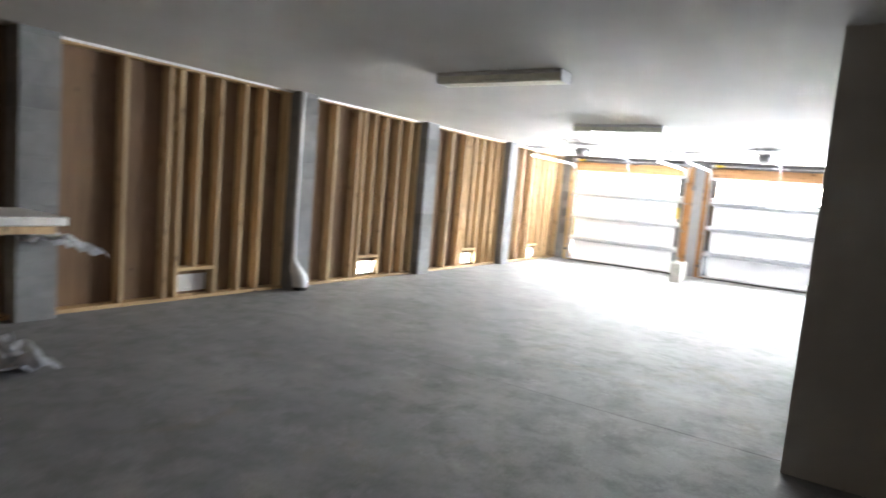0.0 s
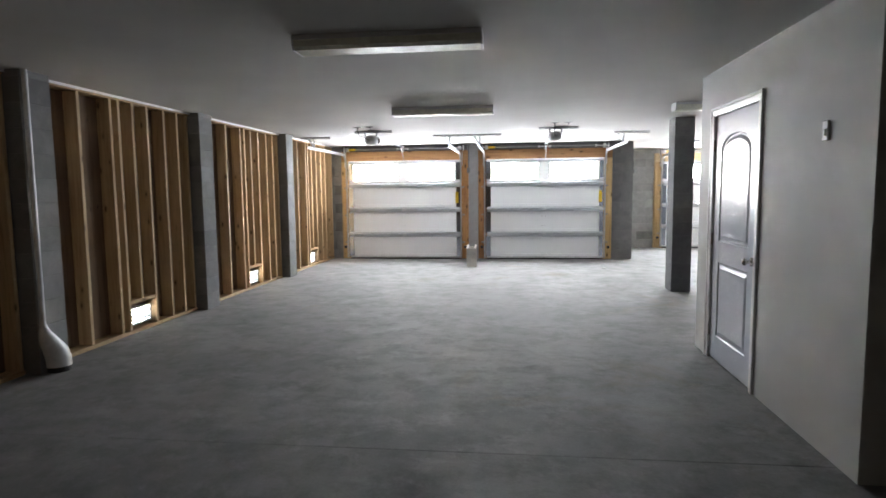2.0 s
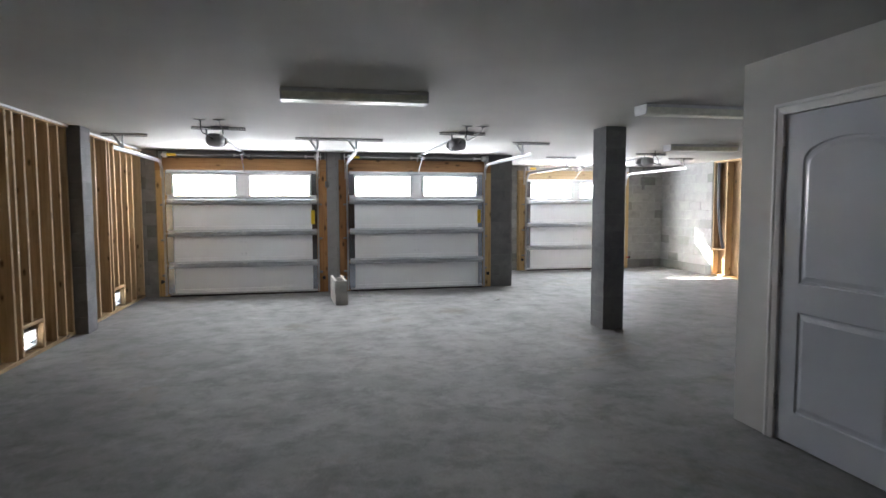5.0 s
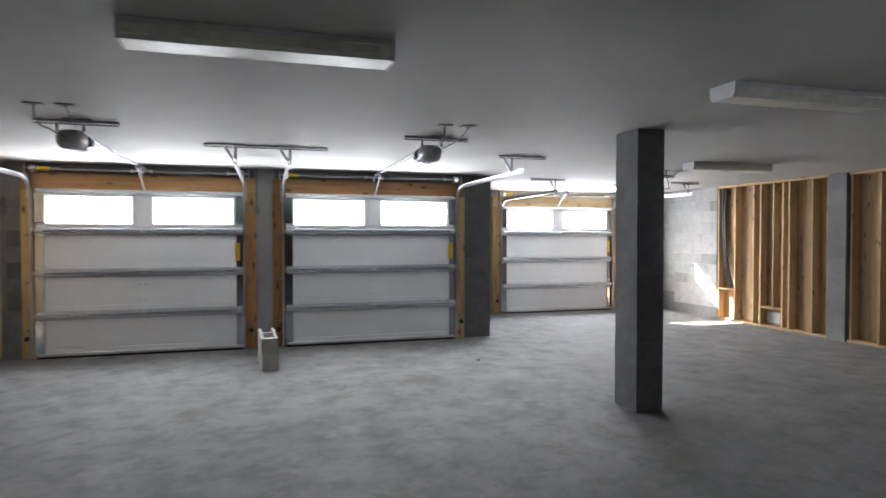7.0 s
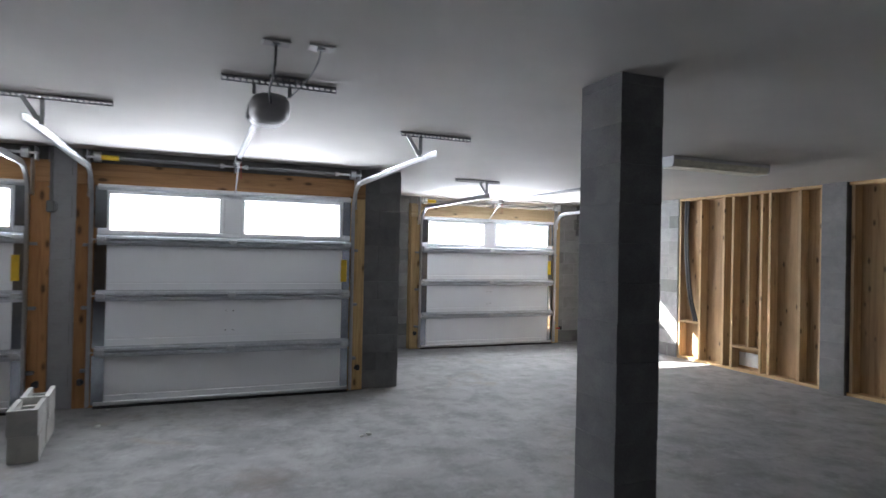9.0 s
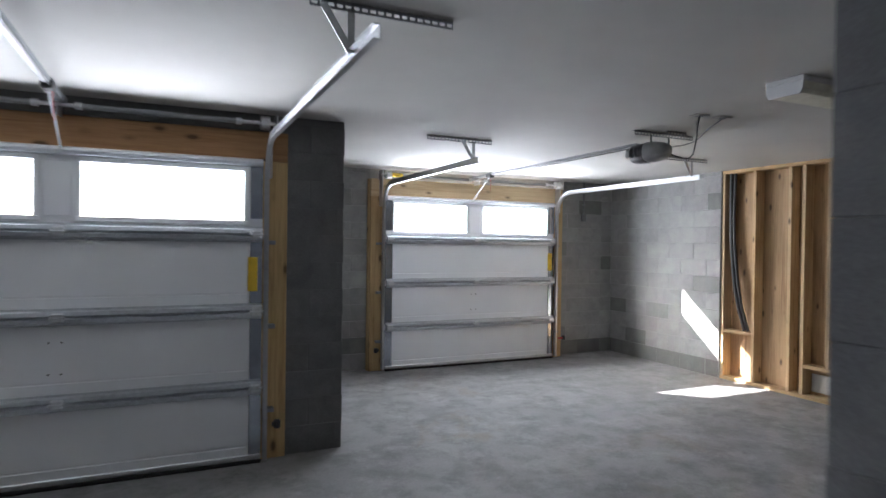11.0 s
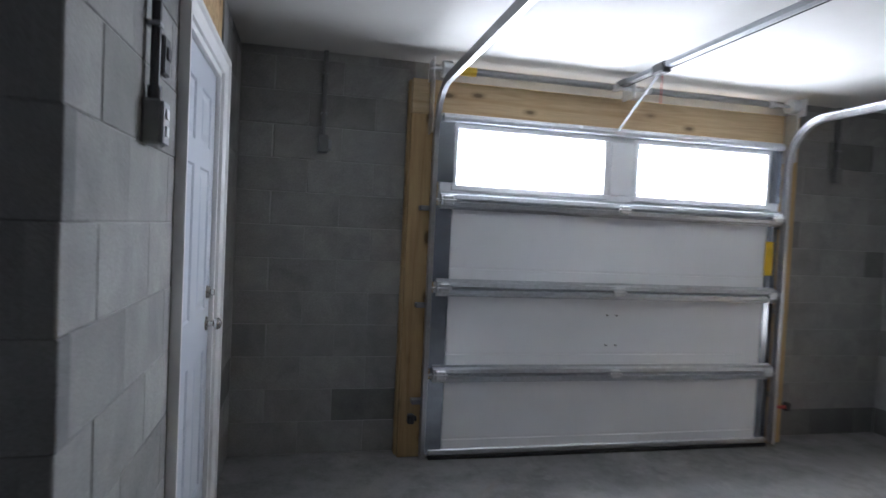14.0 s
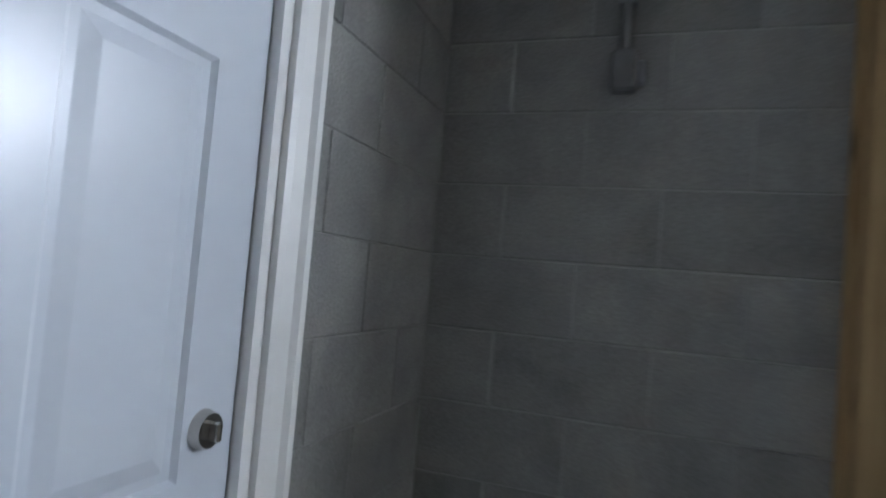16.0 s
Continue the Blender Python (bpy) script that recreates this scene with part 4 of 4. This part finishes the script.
for z in (0.30, 0.66):
    part("strap", box(BM(), -0.024, 0.014, -0.036, 0, z, z + 0.012, 0.002), GALV_DULL, panel)
control = thing("wall_control", (RETURN, 0.755, 1.83), "small black opener control on the block wall", "wall control", rz=90)
part("case", box(BM(), -0.034, 0.034, -0.02, 0, 0.0, 0.105, 0.005), BLACK, control)
part("button", box(BM(), -0.018, 0.018, -0.026, -0.0195, 0.04, 0.075, 0.003), CHARCOAL, control)
part("wire", cyl(BM(), (-0.045, -0.006, -0.13), (-0.045, -0.006, CEIL - 1.83), 0.004, 6), GREY_PLASTIC, control, "thin grey control wire", True)

# white drain pipe on the left pilaster, with a wide sweep at the floor
pipe = thing("drain_pipe", (-0.23, -8.575, 0.0), "white PVC pipe on a block pilaster ending in a wide elbow", "pipe")
part("pipe", cyl(BM(), (0, 0, 0.34), (0, 0, CEIL), 0.021, 14), PVC, pipe, "", True)
elbow = BM()
ep = [(0, 0.0, 0.42), (0, 0.008, 0.36), (0.008, 0.04, 0.28), (0.015, 0.085, 0.20), (0.02, 0.11, 0.12), (0.02, 0.115, 0.045)]
rings = []
for (x, y, z), r in zip(ep, (0.024, 0.045, 0.078, 0.098, 0.10, 0.098)):
    rings.append([elbow.verts.new((x + r * math.cos(k * math.pi / 8), y + r * math.sin(k * math.pi / 8), z)) for k in range(16)])
for r0, r1 in zip(rings, rings[1:]):
    for i in range(16):
        elbow.faces.new((r0[i], r0[(i + 1) % 16], r1[(i + 1) % 16], r1[i]))
elbow.faces.new(rings[0])
elbow.faces.new(rings[-1][::-1])
part("elbow", elbow, PVC, pipe, "dusty white pipe boot", True)
part("base_ring", cyl(BM(), (0.02, 0.115, 0.0), (0.02, 0.115, 0.05), 0.09, 16), RUBBER, pipe, "black base ring")

# black service cables in the first bay of the right wall
for k, (dy, dx, r) in enumerate(((0.0, 0.0, 0.021), (-0.045, 0.012, 0.017))):
    cord("service_cable", [(RIGHT_STUD + 0.05 + dx, 0.67 + dy, CEIL - 0.03), (RIGHT_STUD + 0.05 + dx, 0.67 + dy * 0.7, 1.9), (RIGHT_STUD + 0.05, 0.64 + dy, 1.4),
                           (RIGHT_STUD + 0.04, 0.56 + dy, 0.95), (RIGHT_STUD + 0.05, 0.46 + dy, 0.605)],
         r, CHARCOAL, "thick black service cable hanging in a stud bay")

# bench with a wrapped board, and plastic film on the floor, near the rear left
bench = thing("work_bench", (0.20, -11.86, 0), "white board bench with loose plastic film hanging from it", "bench")
part("top", box(BM(), -0.45, 0.42, -0.75, 0.24, 0.925, 0.992, 0.008), WHITE_PLASTIC, bench)
part("apron", box(BM(), -0.40, 0.37, -0.70, 0.18, 0.86, 0.925, 0.004), STUD, bench)
for x in (-0.36, 0.36):
    for y in (-0.66, -0.30):
        part("leg", box(BM(), x - 0.03, x + 0.03, y - 0.03, y + 0.03, 0, 0.88, 0.003), STUD, bench)


def film(name, loc, sx, sy, amp, label, drop=0.0, seed=0):
    bm = BM()
    n = 18
    grid = []
    for i in range(n + 1):
        row = []
        for j in range(n + 1):
            u, v = i / n - 0.5, j / n - 0.5
            p = Vector((u * 4 + seed, v * 4, seed * 1.7))
            z = amp * (0.5 + abs(noise.noise(p)) * 1.1 + 0.4 * abs(noise.noise(p * 2.7)))
            z -= drop * max(0.0, v) ** 2 * 4
            row.append(bm.verts.new((u * sx + 0.05 * noise.noise(p + Vector((7, 0, 0))), v * sy + 0.05 * noise.noise(p + Vector((0, 9, 0))), z)))
        grid.append(row)
    for i in range(n):
        for j in range(n):
            bm.faces.new((grid[i][j], grid[i + 1][j], grid[i + 1][j + 1], grid[i][j + 1]))
    lo = min(v.co.z for v in bm.verts) if not drop else 0.0
    for v in bm.verts:
        v.co.z -= lo
    bmesh.ops.solidify(bm, geom=bm.faces[:], thickness=0.002)
    ob = new(name, mesh_of(name, bm, SHEET, True))
    ob.location = loc
    return tagged(ob, label, "plastic film")


film("hanging_film", (0.24, -11.62, 0.775), 0.9, 0.55, 0.07, "crumpled pale plastic film caught under the bench top", 0.16, 3)
film("plastic_film", (0.68, -12.15, 0.002), 1.0, 0.55, 0.11, "crumpled pale plastic film lying on the floor", 0.0, 5)

# crumbs of mortar on the floor
for k, (x, y, s) in enumerate(((5.33, -1.62, 0.03), (5.26, -1.65, 0.02), (3.19, -0.69, 0.028), (3.2, -0.12, 0.02))):
    bm = BM()
    bmesh.ops.create_icosphere(bm, subdivisions=1, radius=s)
    for v in bm.verts:
        v.co *= 1 + 0.35 * noise.noise(v.co * 40 + Vector((k, 0, 0)))
        v.co.z *= 0.45
    lo = min(v.co.z for v in bm.verts)
    for v in bm.verts:
        v.co.z -= lo
    ob = new("mortar_crumb", mesh_of("mortar_crumb", bm, DEBRIS))
    ob.location = (x, y, 0)
    tagged(ob, "small pale crumb of mortar on the floor", "debris", "mortar crumbs")

# ---- blocks of the walls, pilasters and column ----
COURSE, HALF = 0.203, 0.203
JOINT = 0.006


def block_mesh(length, height, depth, axis, mat, joint):
    key = ("block", mat.name, joint, round(length, 3), round(height, 3), depth, axis)
    if key not in SHARED:
        a = length - joint
        if axis == 0:
            bm = box(BM(), 0, a, 0, depth, 0, height - joint * 0.7, min(0.0025, joint))
        else:
            bm = box(BM(), 0, depth, 0, a, 0, height - joint * 0.7, min(0.0025, joint))
        SHARED[key] = mesh_of("block", bm, mat)
    return SHARED[key]


def lay(parent, axis, face, inward, a0, a1, z0=0.0, z1=CEIL, holes=(), first=0, mat=BLOCK, joint=JOINT, low=None):
    """Lays a running bond along axis 0 (x) or 1 (y) on the plane at face; inward is the side on which the wall lies."""
    depth = 0.06
    k = 0
    z = z0
    while z < z1 - 0.02:
        h = min(COURSE, z1 - z)
        cuts = [a0, a1]
        a = a0 - (HALF if (k + first) % 2 else 0.0)
        while a < a1:
            if a > a0 + 0.03 and a < a1 - 0.03:
                cuts.append(a)
            a += 2 * HALF
        spans = []
        cuts = sorted(cuts)
        for c0, c1 in zip(cuts, cuts[1:]):
            pieces = [(c0, c1)]
            for h0, h1, hz0, hz1 in holes:
                if z + h * 0.5 > hz0 and z + h * 0.5 < hz1:
                    nxt = []
                    for p0, p1 in pieces:
                        if p0 < h0 - 0.01:
                            nxt.append((p0, min(p1, h0)))
                        if p1 > h1 + 0.01:
                            nxt.append((max(p0, h1), p1))
                    pieces = nxt
            spans += [p for p in pieces if p[1] - p[0] > 0.035]
        for p0, p1 in spans:
            use = low if low and (k == 0 or (k == 1 and random.random() < 0.4)) else mat
            ob = new("block", block_mesh(round(p1 - p0, 2), h, depth, axis, use, joint))
            off = random.uniform(-0.001, 0.001) + (0.0 if inward > 0 else -depth)
            ob.location = (p0 + joint / 2, face + off, z + joint / 2) if axis == 0 else (face + off, p0 + joint / 2, z + joint / 2)
            ob.parent = parent
        z += COURSE
        k += 1


lay(wall_front, 0, FRONT, 1, LEFT_SHEATH, -REVEAL)
lay(wall_front, 0, FRONT, 1, DOOR_X[0] + DOOR_W + REVEAL, DOOR_X[1] - REVEAL, mat=PARGE, joint=0.001)
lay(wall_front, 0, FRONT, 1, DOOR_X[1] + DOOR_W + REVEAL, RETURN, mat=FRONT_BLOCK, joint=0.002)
lay(wall_return, 1, RETURN, -1, FRONT, BACK, holes=[(ENTRY_Y0 - 0.045, ENTRY_Y1 + 0.045, 0, CEIL)], first=1, joint=0.003)
lay(wall_back, 0, BACK, 1, RETURN, DOOR_X[2] - REVEAL)
lay(wall_back, 0, BACK, 1, DOOR_X[2] + DOOR_W + REVEAL, RIGHT_BLOCK, low=LOW_BLOCK)
lay(wall_right_block, 1, RIGHT_BLOCK, 1, RIGHT_END, BACK, first=1, low=LOW_BLOCK)


def pillar(name, x0, x1, y0, y1, label, group="", mat=PIER_BLOCK):
    """A pier of stacked blocks, one a course."""
    core = new(name, mesh_of(name, boxes((x0 + CORE, x1 - CORE, y0 + CORE, y1 - CORE, 0, CEIL)), SHADED_MORTAR if mat is SHADED_BLOCK else SEAM))
    tagged(core, label, "pillar", group, "structure")
    z = 0.0
    while z < CEIL - 0.02:
        h = min(COURSE, CEIL - z)
        key = ("pier", mat.name, round(x1 - x0, 3), round(y1 - y0, 3), round(h, 3))
        if key not in SHARED:
            SHARED[key] = mesh_of("block", box(BM(), 0, x1 - x0, 0, y1 - y0, 0, h - 0.002, 0.002), mat)
        ob = new("block", SHARED[key])
        ob.location = (x0 + random.uniform(-0.001, 0.001), y0 + random.uniform(-0.001, 0.001), z + 0.001)
        ob.parent = core
        z += COURSE
    return core


for y in PILASTERS:
    pillar("pilaster", LEFT_SHEATH + 0.002, -0.255, y - PIL_W / 2, y + PIL_W / 2, "grey concrete block pilaster between stud bays", "block pilasters")
pillar("pilaster", 10.92, RIGHT_SHEATH - 0.002, RIGHT_PIL - 0.15, RIGHT_PIL + 0.15, "grey concrete block pilaster between stud bays", "block pilasters")
pillar("column", 5.90, 6.17, -4.12, -3.78, "free-standing grey concrete block column with shade put into its colour", mat=SHADED_BLOCK)
